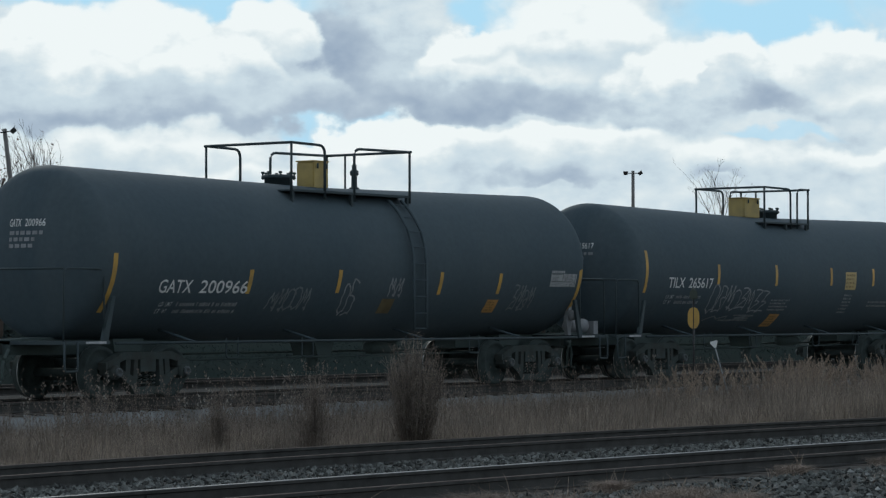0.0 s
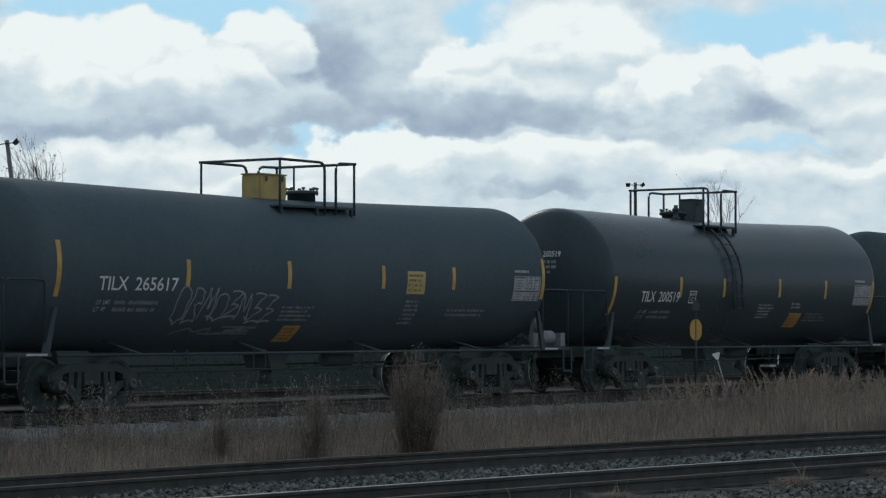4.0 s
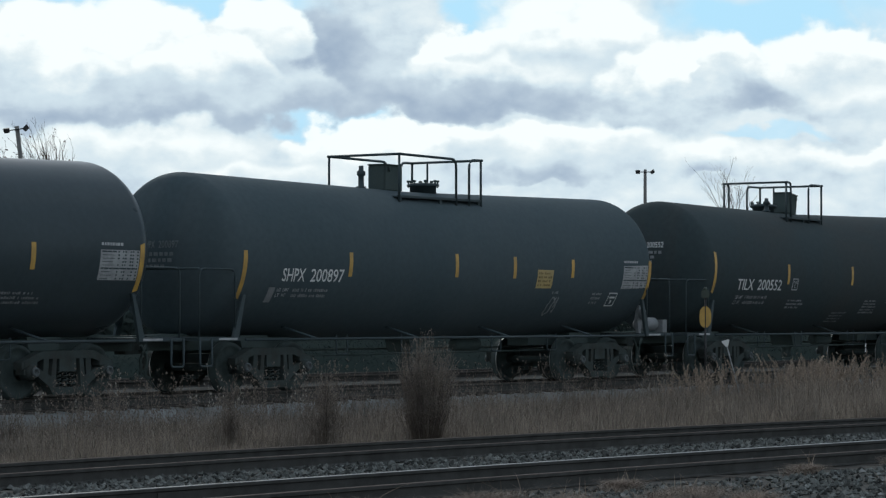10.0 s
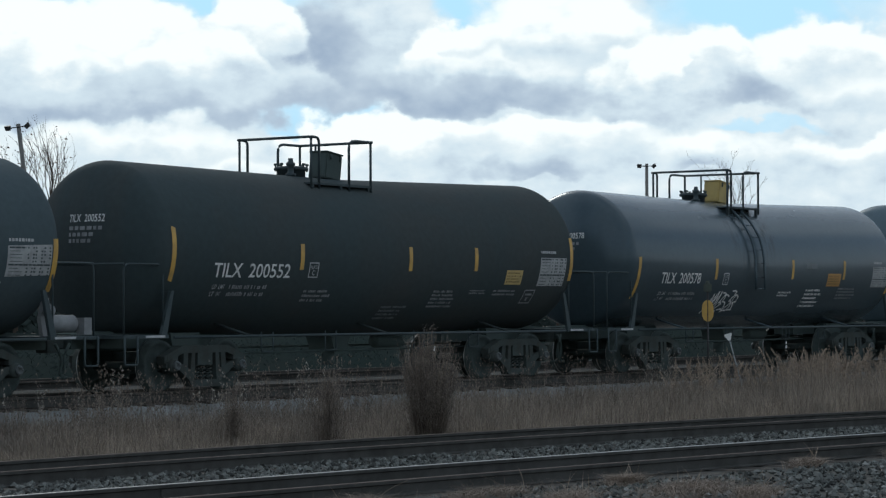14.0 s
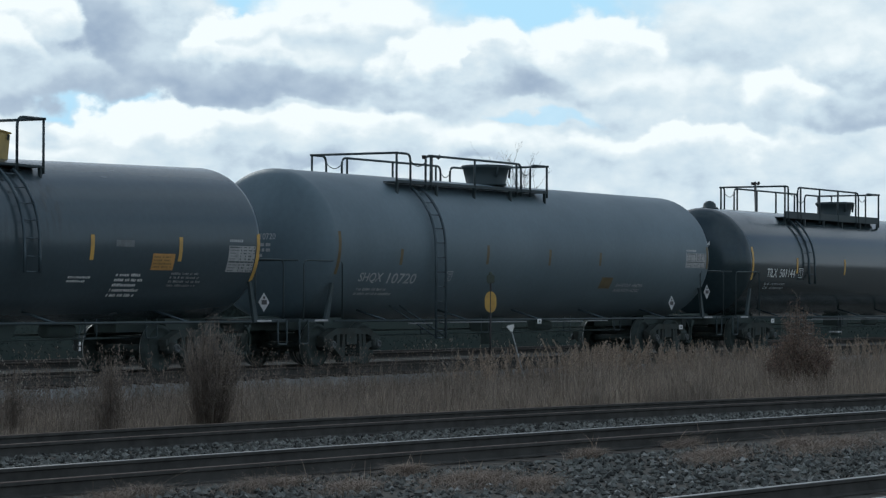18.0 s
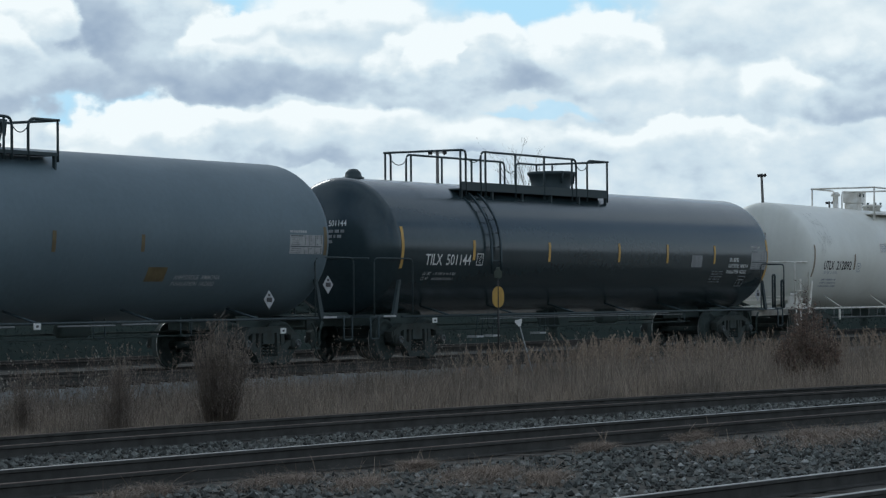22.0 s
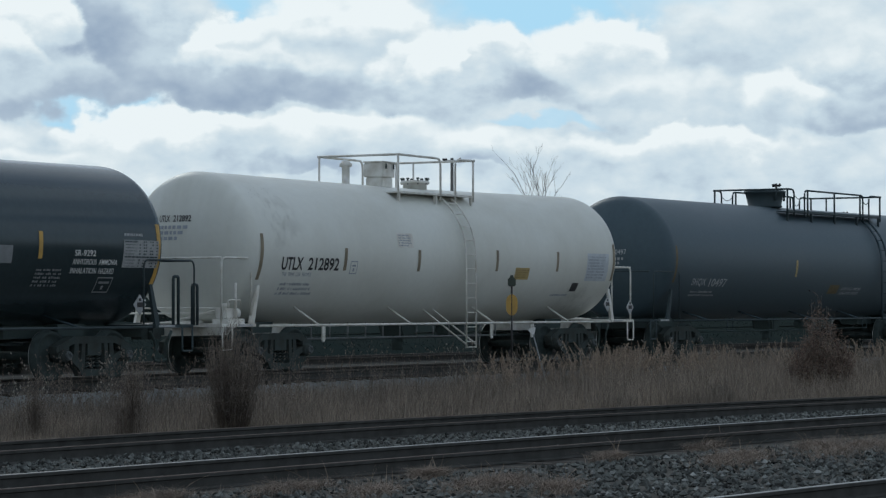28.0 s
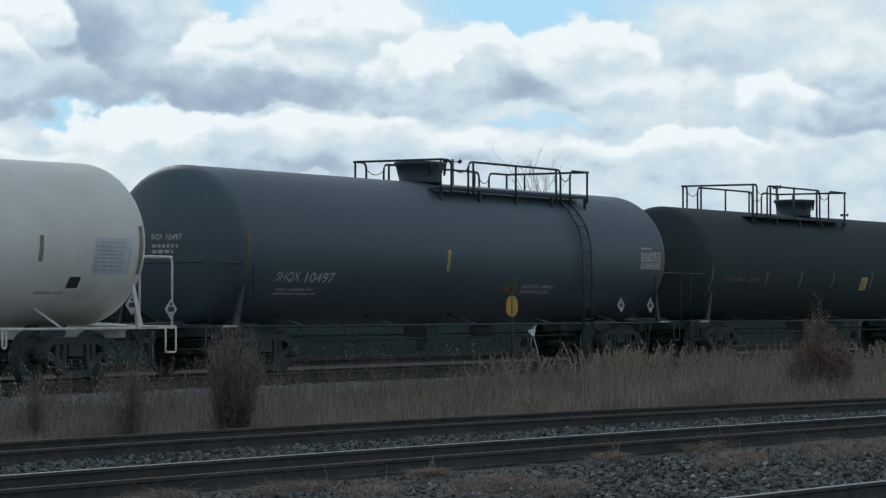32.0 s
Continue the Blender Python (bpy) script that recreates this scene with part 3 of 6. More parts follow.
def text_mesh(words, x0, x1, z0, height, mat, wrap=None, slant=0.0):
    """Letters of the built-in font laid on the tank side."""
    cu = bpy.data.curves.new("lettering", 'FONT')
    cu.body = words
    cu.size = 1.0
    cu.offset = 0.02 if mat == "mark_black" else 0.009
    cu.resolution_u = 3
    ob = bpy.data.objects.new("lettering", cu)
    scene.collection.objects.link(ob)
    bpy.context.view_layer.update()
    me = bpy.data.meshes.new_from_object(ob.evaluated_get(bpy.context.evaluated_depsgraph_get()))
    bpy.data.objects.remove(ob)
    bm = bmesh.new()
    bm.from_mesh(me)
    lo = min(v.co.x for v in bm.verts)
    hi = max(v.co.x for v in bm.verts)
    bot = min(v.co.y for v in bm.verts)
    top = max(v.co.y for v in bm.verts)
    for v in bm.verts:
        u, w = (v.co.x - lo) / (hi - lo), (v.co.y - bot) / (top - bot)
        v.co = (x0 + (x1 - x0) * u + slant * w * height, 0, z0 + w * height)
    for k in range(1, 4):
        bmesh.ops.bisect_plane(bm, geom=bm.verts[:] + bm.edges[:] + bm.faces[:], plane_co=(0, 0, z0 + height * k / 4), plane_no=(0, 0, 1))
    for v in bm.verts:
        v.co = (v.co.x, on_tank(v.co.z, 0.007), v.co.z) if wrap is None else wrap(v.co.x, v.co.z)
    bmesh.ops.remove_doubles(bm, verts=bm.verts[:], dist=0.0005)
    bm.verts.index_update()
    bm.faces.index_update()
    return bm, mat


def lettering(word, x0, x1, z0, height, mat, tank, wrap=None):
    """Each painted character of a word as a piece of its own."""
    bm, mat = text_mesh(word, x0, x1, z0, height, mat, wrap)
    bm.faces.ensure_lookup_table()
    seen = set()
    for f in bm.faces:
        if f.index in seen:
            continue
        island, todo = [], [f]
        seen.add(f.index)
        while todo:
            g = todo.pop()
            island.append(g)
            for v in g.verts:
                for h in v.link_faces:
                    if h.index not in seen:
                        seen.add(h.index)
                        todo.append(h)
        verts, index, faces = [], {}, []
        for g in island:
            row = []
            for v in g.verts:
                if v.index not in index:
                    index[v.index] = len(verts)
                    verts.append(tuple(v.co))
                row.append(index[v.index])
            faces.append(row)
        me = bpy.data.meshes.new("letter")
        me.from_pydata(verts, [], faces)
        me.materials.append(M[mat])
        part("letter", me, None, tank)
    bm.free()


def small_print(bm, x0, x1, z0, z1, rows, rng, slant=0.0):
    """Rows of short bars for writing too small to read."""
    step = (z1 - z0) / rows
    for r in range(rows):
        z = z0 + step * r
        x = x0
        end = x1 - rng.random() * 0.25 * (x1 - x0)
        while x < end - 0.04:
            w = rng.choice((0.022, 0.03, 0.04, 0.05))
            patch(bm, x, min(x + w, end), z + step * 0.2, z + step * rng.uniform(0.62, 0.8), n=1, slant=slant)
            x += w + (0.016 if rng.random() < 0.8 else 0.06)


def data_table(tank, x0, x1, z0, z1, rng):
    """Pale stencilled table of test dates under a heading: two dark headed blocks of rows, with dates too small to read in the columns at one side."""
    top = z1 - (z1 - z0) * 0.20
    step = (top - z0) / 9
    wide = x1 - x0
    bm = bmesh.new()
    patch(bm, x0, x1, z0, top, n=6)
    plate = part("data_table", bm, "mark_table", tank)
    bm = bmesh.new()
    x = x0 + 0.02
    while x < x0 + wide * 0.52:
        w = rng.uniform(0.03, 0.07)
        patch(bm, x, x + w, z1 - 0.055, z1 - 0.005, n=1)
        x += w + 0.018
    tagged(part("table_heading", bm, "mark_mid", plate), kind="stuff")
    bm = bmesh.new()
    dots = [x0 + wide * k for k in (0.44, 0.56, 0.62, 0.75, 0.81, 0.93)]
    for r in range(9):
        a, b = z0 + step * (r + 0.24), z0 + step * (r + 0.72)
        if r in (3, 8):
            x, end = x0 + wide * 0.03, x0 + wide * (0.97 if r == 3 else 0.40)
            while x < end:
                w = rng.uniform(0.06, 0.16)
                patch(bm, x, min(end, x + w), a, b, off=0.010, n=1)
                x += w + 0.012
        if r != 3:
            for x in dots:
                if rng.random() < 0.85:
                    patch(bm, x, x + rng.uniform(0.028, 0.045), a, b, off=0.010, n=1)
            if r != 8:
                patch(bm, x0 + wide * 0.05, x0 + wide * rng.uniform(0.25, 0.38), a + step * 0.14, b - step * 0.18, off=0.010, n=1)
    tagged(part("table_writing", bm, "trim_black", plate), kind="stuff")


def scrawl(bm, x0, x1, z0, z1, rng, strokes, width=0.016):
    """Spray-painted outlined shapes that spell nothing."""
    w = (x1 - x0) / strokes
    for k in range(strokes):
        cx = x0 + w * (k + 0.5)
        lo, hi = z0 + rng.uniform(0, 0.2) * (z1 - z0), z1 - rng.uniform(0, 0.2) * (z1 - z0)
        lean = rng.uniform(-0.1, 0.3) * w
        shape = rng.choice((
            [(-.4, 0), (-.3, 1), (.3, .9), (.35, .55), (-.1, .5), (.4, .05), (-.4, 0)],
            [(.4, .9), (-.35, 1), (-.4, .55), (.35, .45), (.4, .05), (-.4, 0)],
            [(-.4, 0), (-.2, 1), (.05, .35), (.3, 1), (.45, 0), (.2, .1)],
            [(-.4, .1), (-.4, .9), (.0, 1.05), (.4, .85), (.4, .1), (0, -.05), (-.4, .1)],
            [(-.4, 1), (.4, .95), (-.2, .5), (.35, .45), (-.45, 0), (.45, .05)]))
        pts = []
        for (ax, az), (bx, bz) in zip(shape, shape[1:]):
            for i in range(5):
                u = i / 4
                pts.append((cx + w * 1.1 * (ax + (bx - ax) * u) + lean * (az + (bz - az) * u) + 0.02 * math.sin(9 * u + k),
                            lo + (hi - lo) * (az + (bz - az) * u + 0.05 * math.sin(3.14 * u))))
        for (xa, za), (xb, zb) in zip(pts, pts[1:]):
            d = Vector((xb - xa, zb - za))
            if d.length < 1e-4:
                continue
            nrm = Vector((-d.y, d.x)).normalized() * width
            q = [bm.verts.new((x, on_tank(z, 0.006), z)) for x, z in ((xa + nrm.x, za + nrm.y), (xb + nrm.x, zb + nrm.y), (xb - nrm.x, zb - nrm.y), (xa - nrm.x, za - nrm.y))]
            bm.faces.new(q)


def head_depth(rho):
    """How far the dished end stands out of the cylinder at a distance from its axis: a flat crown with a tight knuckle."""
    crown, knuckle = 1.75 * R, 0.26 * R
    turn = (R - knuckle) / (crown - knuckle)
    if rho > crown * turn:
        return math.sqrt(max(0.0, knuckle ** 2 - (rho - R + knuckle) ** 2))
    return math.sqrt(crown ** 2 - rho ** 2) - (crown - knuckle) * math.sqrt(1 - turn ** 2)


def head_profile(length):
    """Half of the tank's outline: cylinder with dished ends (along, radius)."""
    h = length / 2
    steps = [0.0001] + [0.09 * k for k in range(1, 8)] + [0.70, 0.76, 0.81, 0.855, 0.895, 0.93, 0.957, 0.978, 0.992, 0.9985]
    left = [(-h - head_depth(R * k), R * k) for k in steps] + [(-h, R)]
    return left + [(-h + length * k / 10, R) for k in range(1, 10)] + [(-x, r) for x, r in left[::-1]]


# meshes that all cars share
def wheelset_mesh():
    bm = bmesh.new()
    tube(bm, [(0, -1.05, 0), (0, 1.05, 0)], 0.075, 12)
    for s in (-1, 1):
        prof = [(0.0, 0.11), (0.10, 0.12), (0.10, 0.16), (0.035, 0.20), (0.03, 0.36), (0.065, 0.385), (0.07, 0.445), (-0.06, 0.45), (-0.068, 0.48), (-0.085, 0.475), (-0.09, 0.38), (-0.02, 0.35), (-0.02, 0.2), (-0.08, 0.13), (-0.08, 0.08)]
        lathe(bm, [(s * a, r) for a, r in prof], "y", (0, s * 0.76, 0), 40)
    for f in bm.faces:
        c = f.calc_center_median()
        r = math.hypot(c.x, c.z)
        if r > 0.47:
            f.material_index = 1
    return mesh_of("wheelset", bm, ["wheel", "tread"])


def side_frame_mesh():
    """Cast truck side frame with its window openings, journal boxes and spring nest."""
    bm = bmesh.new()
    t = 0.09
    slab(bm, [(-1.05, 0.50), (-0.72, 0.52), (-0.34, 0.36), (-0.30, 0.20), (0.30, 0.20), (0.34, 0.36), (0.72, 0.52), (1.05, 0.50), (1.05, 0.42),
              (0.74, 0.40), (0.46, 0.22), (0.36, 0.08), (-0.36, 0.08), (-0.46, 0.22), (-0.74, 0.40), (-1.05, 0.42)], -t, t)
    slab(bm, [(-1.10, 0.62), (-0.62, 0.80), (0.62, 0.80), (1.10, 0.62), (1.10, 0.50), (0.60, 0.67), (-0.60, 0.67), (-1.10, 0.50)], -t, t)
    for s in (-1, 1):
        slab(bm, [(s * 0.42, 0.24), (s * 0.30, 0.24), (s * 0.27, 0.70), (s * 0.36, 0.70)], -t, t)
        slab(bm, [(s * 0.58, 0.42), (s * 0.46, 0.36), (s * 0.44, 0.70), (s * 0.56, 0.70)], -t * 0.8, t * 0.8)
        lathe(bm, [(-0.17, 0.0), (-0.17, 0.10), (-0.13, 0.125), (0.08, 0.13), (0.08, 0.0)], "y", (s * 0.89, 0, 0.457), 16)
        box(bm, s * 0.89 - 0.14, s * 0.89 + 0.14, -0.1, 0.1, 0.55, 0.64)
    return mesh_of("side_frame", bm, "cast")


def spring_mesh():
    bm = bmesh.new()
    pts = [(0.055 * math.cos(a), 0.055 * math.sin(a), 0.21 + 0.26 * a / (8 * math.pi)) for a in [i * math.pi / 4 for i in range(33)]]
    tube(bm, pts, 0.015, 5)
    return mesh_of("spring", bm, "cast")


def bolster_mesh():
    bm = bmesh.new()
    slab(bm, [(-0.2, 0.46), (0.2, 0.46), (0.2, 0.68), (-0.2, 0.68)], -1.1, 1.1)
    lathe(bm, [(0.66, 0.0), (0.66, 0.24), (0.80, 0.24), (0.80, 0.0)], "z", (0, 0, 0), 20)
    box(bm, -0.62, -0.5, -0.8, 0.8, 0.30, 0.40)
    box(bm, 0.5, 0.62, -0.8, 0.8, 0.30, 0.40)
    return mesh_of("bolster", bm, "cast")


def bearing_cap_mesh():
    """Round end cap of an axle bearing with its three bolts."""
    bm = bmesh.new()
    lathe(bm, [(0, 0.0), (0, 0.075), (-0.02, 0.085), (-0.045, 0.08), (-0.05, 0.045), (-0.03, 0.04), (-0.03, 0.0)], "y", (0, 0, 0), 20)
    for k in range(3):
        a = 2.1 * k
        lathe(bm, [(-0.045, 0.0), (-0.045, 0.014), (-0.065, 0.014), (-0.065, 0.0)], "y", (0.06 * math.cos(a), 0, 0.06 * math.sin(a)), 6, False)
    return mesh_of("bearing_cap", bm, "cap")


WHEELSET, SIDE_FRAME, SPRING, BOLSTER, BEARING_CAP = wheelset_mesh(), side_frame_mesh(), spring_mesh(), bolster_mesh(), bearing_cap_mesh()
WHEELS, CARS = [], []


def truck(car, x):
    """Four-wheel truck: bolster with side frames, springs and two turning wheelsets."""
    t = part("truck", BOLSTER, None, car, "rust-brown cast steel truck", pose(x, 0, 0))
    for s in (-1, 1):
        part("side_frame", SIDE_FRAME, None, t, m=pose(0, s * 1.02, 0))
        for k in (-0.17, 0.0, 0.17):
            part("spring", SPRING, None, t, m=pose(k, s * 1.02, 0))
        for k in (-0.89, 0.89):
            part("bearing_cap", BEARING_CAP, None, t, m=pose(k, s * 1.02 + s * 0.172, 0.457, 0, 0, 0 if s < 0 else 180))
    for k in (-0.89, 0.89):
        WHEELS.append((part("wheelset", WHEELSET, None, t, "worn steel wheels on an axle", pose(k, 0, 0.45)), (k, 0, 0.45), random.uniform(0, 6)))


def bent(points, radius=0.09, n=4):
    """Rounds the corners of a polyline."""
    pts = [Vector(p) for p in points]
    out = [pts[0]]
    for a, b, c in zip(pts, pts[1:], pts[2:]):
        u, v = (a - b), (c - b)
        r = min(radius, u.length * 0.45, v.length * 0.45)
        p, q = b + u.normalized() * r, b + v.normalized() * r
        for i in range(n + 1):
            k = i / n
            out.append(p * (1 - k) ** 2 + b * 2 * k * (1 - k) + q * k ** 2)
    return out + [pts[-1]]


def bar(car, name, points, r, mat, label="", n=8, radius=0.09):
    bm = bmesh.new()
    tube(bm, bent(points, radius) if len(points) > 2 else points, r, n)
    return part(name, bm, mat, car, label)


TOP = AXIS + R


def deck_and_rails(car, x0, x1, half, trim, gap, hoop, rail_top, toe):
    """The walkway round the top fittings with its guard rails; gap: where the ladder comes up on the seen side; hoop: the last short rail."""
    z = TOP - 0.16
    hz = rail_top - TRAIN_Z
    r = 0.026
    decks = {}
    for s in (-1, 1):
        bm = bmesh.new()
        ya, yb = s * half, s * (half - 0.34)
        box(bm, x0, x1, min(ya, yb), max(ya, yb), z - 0.03, z)
        box(bm, x0, x1, s * half - 0.012, s * half + 0.012, z - 0.035, z + toe)
        decks[s] = part("walkway", bm, trim, car)
    drop = AXIS + math.sqrt(max(0.01, R * R - half * half))
    bm = bmesh.new()
    slab(bm, [(-0.03, z - 0.02), (0.03, z - 0.02), (0.02, drop - 0.05), (-0.02, drop - 0.05)], -0.03, 0.03)
    me = mesh_of("bracket", bm, trim)
    n = max(2, round((x1 - x0) / 1.6))
    for i in range(n + 1):
        for s in (-1, 1):
            part("bracket", me, None, decks[s], m=pose(x0 + 0.06 + (x1 - x0 - 0.12) * i / n, s * (half - 0.03), 0))
    zb = z - 0.14

    def run(y, xa, xb, square_a, square_b):
        """A top rail with its legs: square ends stand on a corner post, round ends bend down into a leg."""
        pts = [(xa, y, hz)] if square_a else [(xa, y, zb), (xa, y, hz)]
        pts += [(xb, y, hz)] if square_b else [(xb, y, hz), (xb, y, zb)]
        rail = bar(car, "guard_rail", pts, r, trim, radius=0.17)
        for x, square in ((xa, square_a), (xb, square_b)):
            if square:
                bar(rail, "corner_post", [(x, y, zb), (x, y, hz)], r * 1.15, trim, n=4)
        if not (square_a or square_b):
            n = max(2, int((xb - xa) / 1.5) + 1)
            for i in range(n):
                x = xa + 0.22 + (xb - xa - 0.44) * i / (n - 1)
                bar(rail, "post", [(x, y, zb), (x, y, hz)], r * 1.15, trim, n=4)

    def chains(y, xa, xb):
        bar(car, "chain", [(xa + (xb - xa) * k / 8, y, hz - 0.14 - 0.12 * (1 - (k / 4 - 1) ** 2)) for k in range(9)], 0.010, trim, radius=0.001)

    for y in (-half, half):
        run(y, x0, gap[0], True, False)
        last = gap[1]
        if hoop - gap[1] > 0.3:
            run(y, gap[1], hoop, False, False)
            last = hoop + (x1 - hoop) * 0.35
            chains(y, gap[0], gap[1])
            chains(y, hoop, last)
        run(y, last, x1, False, True)
    for x, square in ((x0, False), (x1, True)):
        cross = bar(car, "cross_rail", [(x, -half - 0.04, hz), (x, half + 0.04, hz)], r, trim)
        if square:
            bar(cross, "post", [(x, half * 0.55, z - 0.05), (x, half * 0.55, hz)], r, trim, n=4)


def hatch_box(car, x, y, mat, label, w=0.62, d=0.55, h=0.50, tip=0.0, neck=0.0):
    """Hinged protective housing over the valves, on a narrower neck where it has one."""
    bm = bmesh.new()
    m = pose(x, y, TOP - 0.02, 0, tip, 0)
    if neck:
        box(bm, -w * 0.43, w * 0.43, -d * 0.43, d * 0.43, 0, neck, m)
    box(bm, -w / 2, w / 2, -d / 2, d / 2, neck, h, m)
    box(bm, -w / 2 - 0.02, w / 2 + 0.02, -d / 2 - 0.02, d / 2 + 0.02, h, h + 0.03, m)
    bmesh.ops.bevel(bm, geom=[e for e in bm.edges], offset=0.02, segments=2, affect='EDGES')
    hb = part("valve_housing", bm, mat, car, label)
    for k in (-1, 1):
        bm = bmesh.new()
        tube(bm, [m @ Vector((k * w * 0.3, -d / 2 - 0.03, h * 0.75)), m @ Vector((k * w * 0.3, -d / 2 - 0.03, h * 0.95))], 0.02, 6)
        part("hinge", bm, "under", hb)
    return hb


def manway(car, x, y, trim, bolts=8):
    """Low round manway with a bolted lid and its swing arm."""
    bm = bmesh.new()
    lathe(bm, [(0, 0.0), (0, 0.27), (0.15, 0.27), (0.15, 0.33), (0.20, 0.33), (0.22, 0.28), (0.24, 0.0)], "z", (x, y, TOP - 0.03), 24)
    mw = part("manway", bm, trim, car, "low bolted manway")
    me = None
    for i in range(bolts):
        if me is None:
            bm = bmesh.new()
            tube(bm, [(0, 0, 0), (0, 0, 0.12)], 0.018, 6)
            lathe(bm, [(0.11, 0.0), (0.11, 0.035), (0.15, 0.035), (0.15, 0.0)], "z", (0, 0, 0), 6, False)
            me = mesh_of("bolt", bm, "under")
        a = 2 * math.pi * i / bolts
        part("bolt", me, None, mw, m=pose(x + 0.3 * math.cos(a), y + 0.3 * math.sin(a), TOP + 0.10))
    return mw


def valve(car, x, y, trim, h=0.32):
    bm = bmesh.new()
    lathe(bm, [(0, 0), (0, 0.10), (0.05, 0.10), (0.06, 0.06), (h * 0.55, 0.055), (h * 0.6, 0.085), (h * 0.75, 0.085), (h * 0.8, 0.05), (h, 0.045), (h, 0)], "z", (x, y, TOP - 0.02), 14)
    part("relief_valve", bm, trim, car)


def vent_stack(car, x, y, trim, h=0.46):
    """Capped upright vent pipe."""
    bm = bmesh.new()
    lathe(bm, [(0, 0), (0, 0.13), (0.03, 0.13), (0.03, 0.085), (h - 0.13, 0.085), (h - 0.12, 0.135), (h - 0.05, 0.135), (h - 0.04, 0.10), (h, 0.09), (h, 0)], "z", (x, y, TOP - 0.02), 18)
    part("vent_stack", bm, trim, car)


def bonnet(car, x, trim):
    """Flared round protective housing of a pressure car."""
    bm = bmesh.new()
    lathe(bm, [(0, 0), (0, 0.50), (0.05, 0.50), (0.06, 0.47), (0.38, 0.545), (0.40, 0.585), (0.46, 0.59), (0.48, 0.56), (0.50, 0.0)], "z", (x, 0, TOP - 0.02), 28)
    b = part("valve_bonnet", bm, trim, car, "flared dark round valve bonnet")
    for k in (-0.3, 0.3):
        bm = bmesh.new()
        tube(bm, [(x + k, -0.46, TOP + 0.16), (x + k, -0.5, TOP + 0.46)], 0.03, 6)
        part("hinge", bm, trim, b)


def side_ladder(car, x, z0, trim, width=0.42):
    """Ladder that follows the tank's side down from the walkway."""
    path = [(-(R + 0.09) * math.sin(radians(a)), AXIS + (R + 0.09) * math.cos(radians(a))) for a in (38, 45, 52, 60, 68, 76, 85)]
    path += [(-(R + 0.10), AXIS - 0.3), (-(R + 0.10), z0)]
    lad = None
    for s in (-1, 1):
        bm = bmesh.new()
        tube(bm, [(x + s * width / 2, y, z) for y, z in path], 0.022 if trim == "white_trim" else 0.032, 6)
        o = part("ladder" if lad is None else "stile", bm, trim, car if lad is None else lad)
        lad = lad or o
    bm = bmesh.new()
    tube(bm, [(-width / 2, 0, 0), (width / 2, 0, 0)], 0.014, 6)
    me = mesh_of("rung", bm, trim)
    total, acc = 0.0, 0.15
    for (ya, za), (yb, zb) in zip(path, path[1:]):
        d = math.hypot(yb - ya, zb - za)
        while acc < total + d:
            k = (acc - total) / d
            part("rung", me, None, lad, m=pose(x, ya + (yb - ya) * k, za + (zb - za) * k))
            acc += 0.32
        total += d
    part("rung", me, None, lad, m=pose(x, path[-1][0], z0 + 0.02))
    if z0 < 0.7:
        for s in (-1, 1):
            za = 1.28
            bar(lad, "brace", [(x + s * width / 2 - 0.75, on_tank(za), za), (x + s * width / 2, path[-1][0], z0 + 0.04)], 0.018, trim)


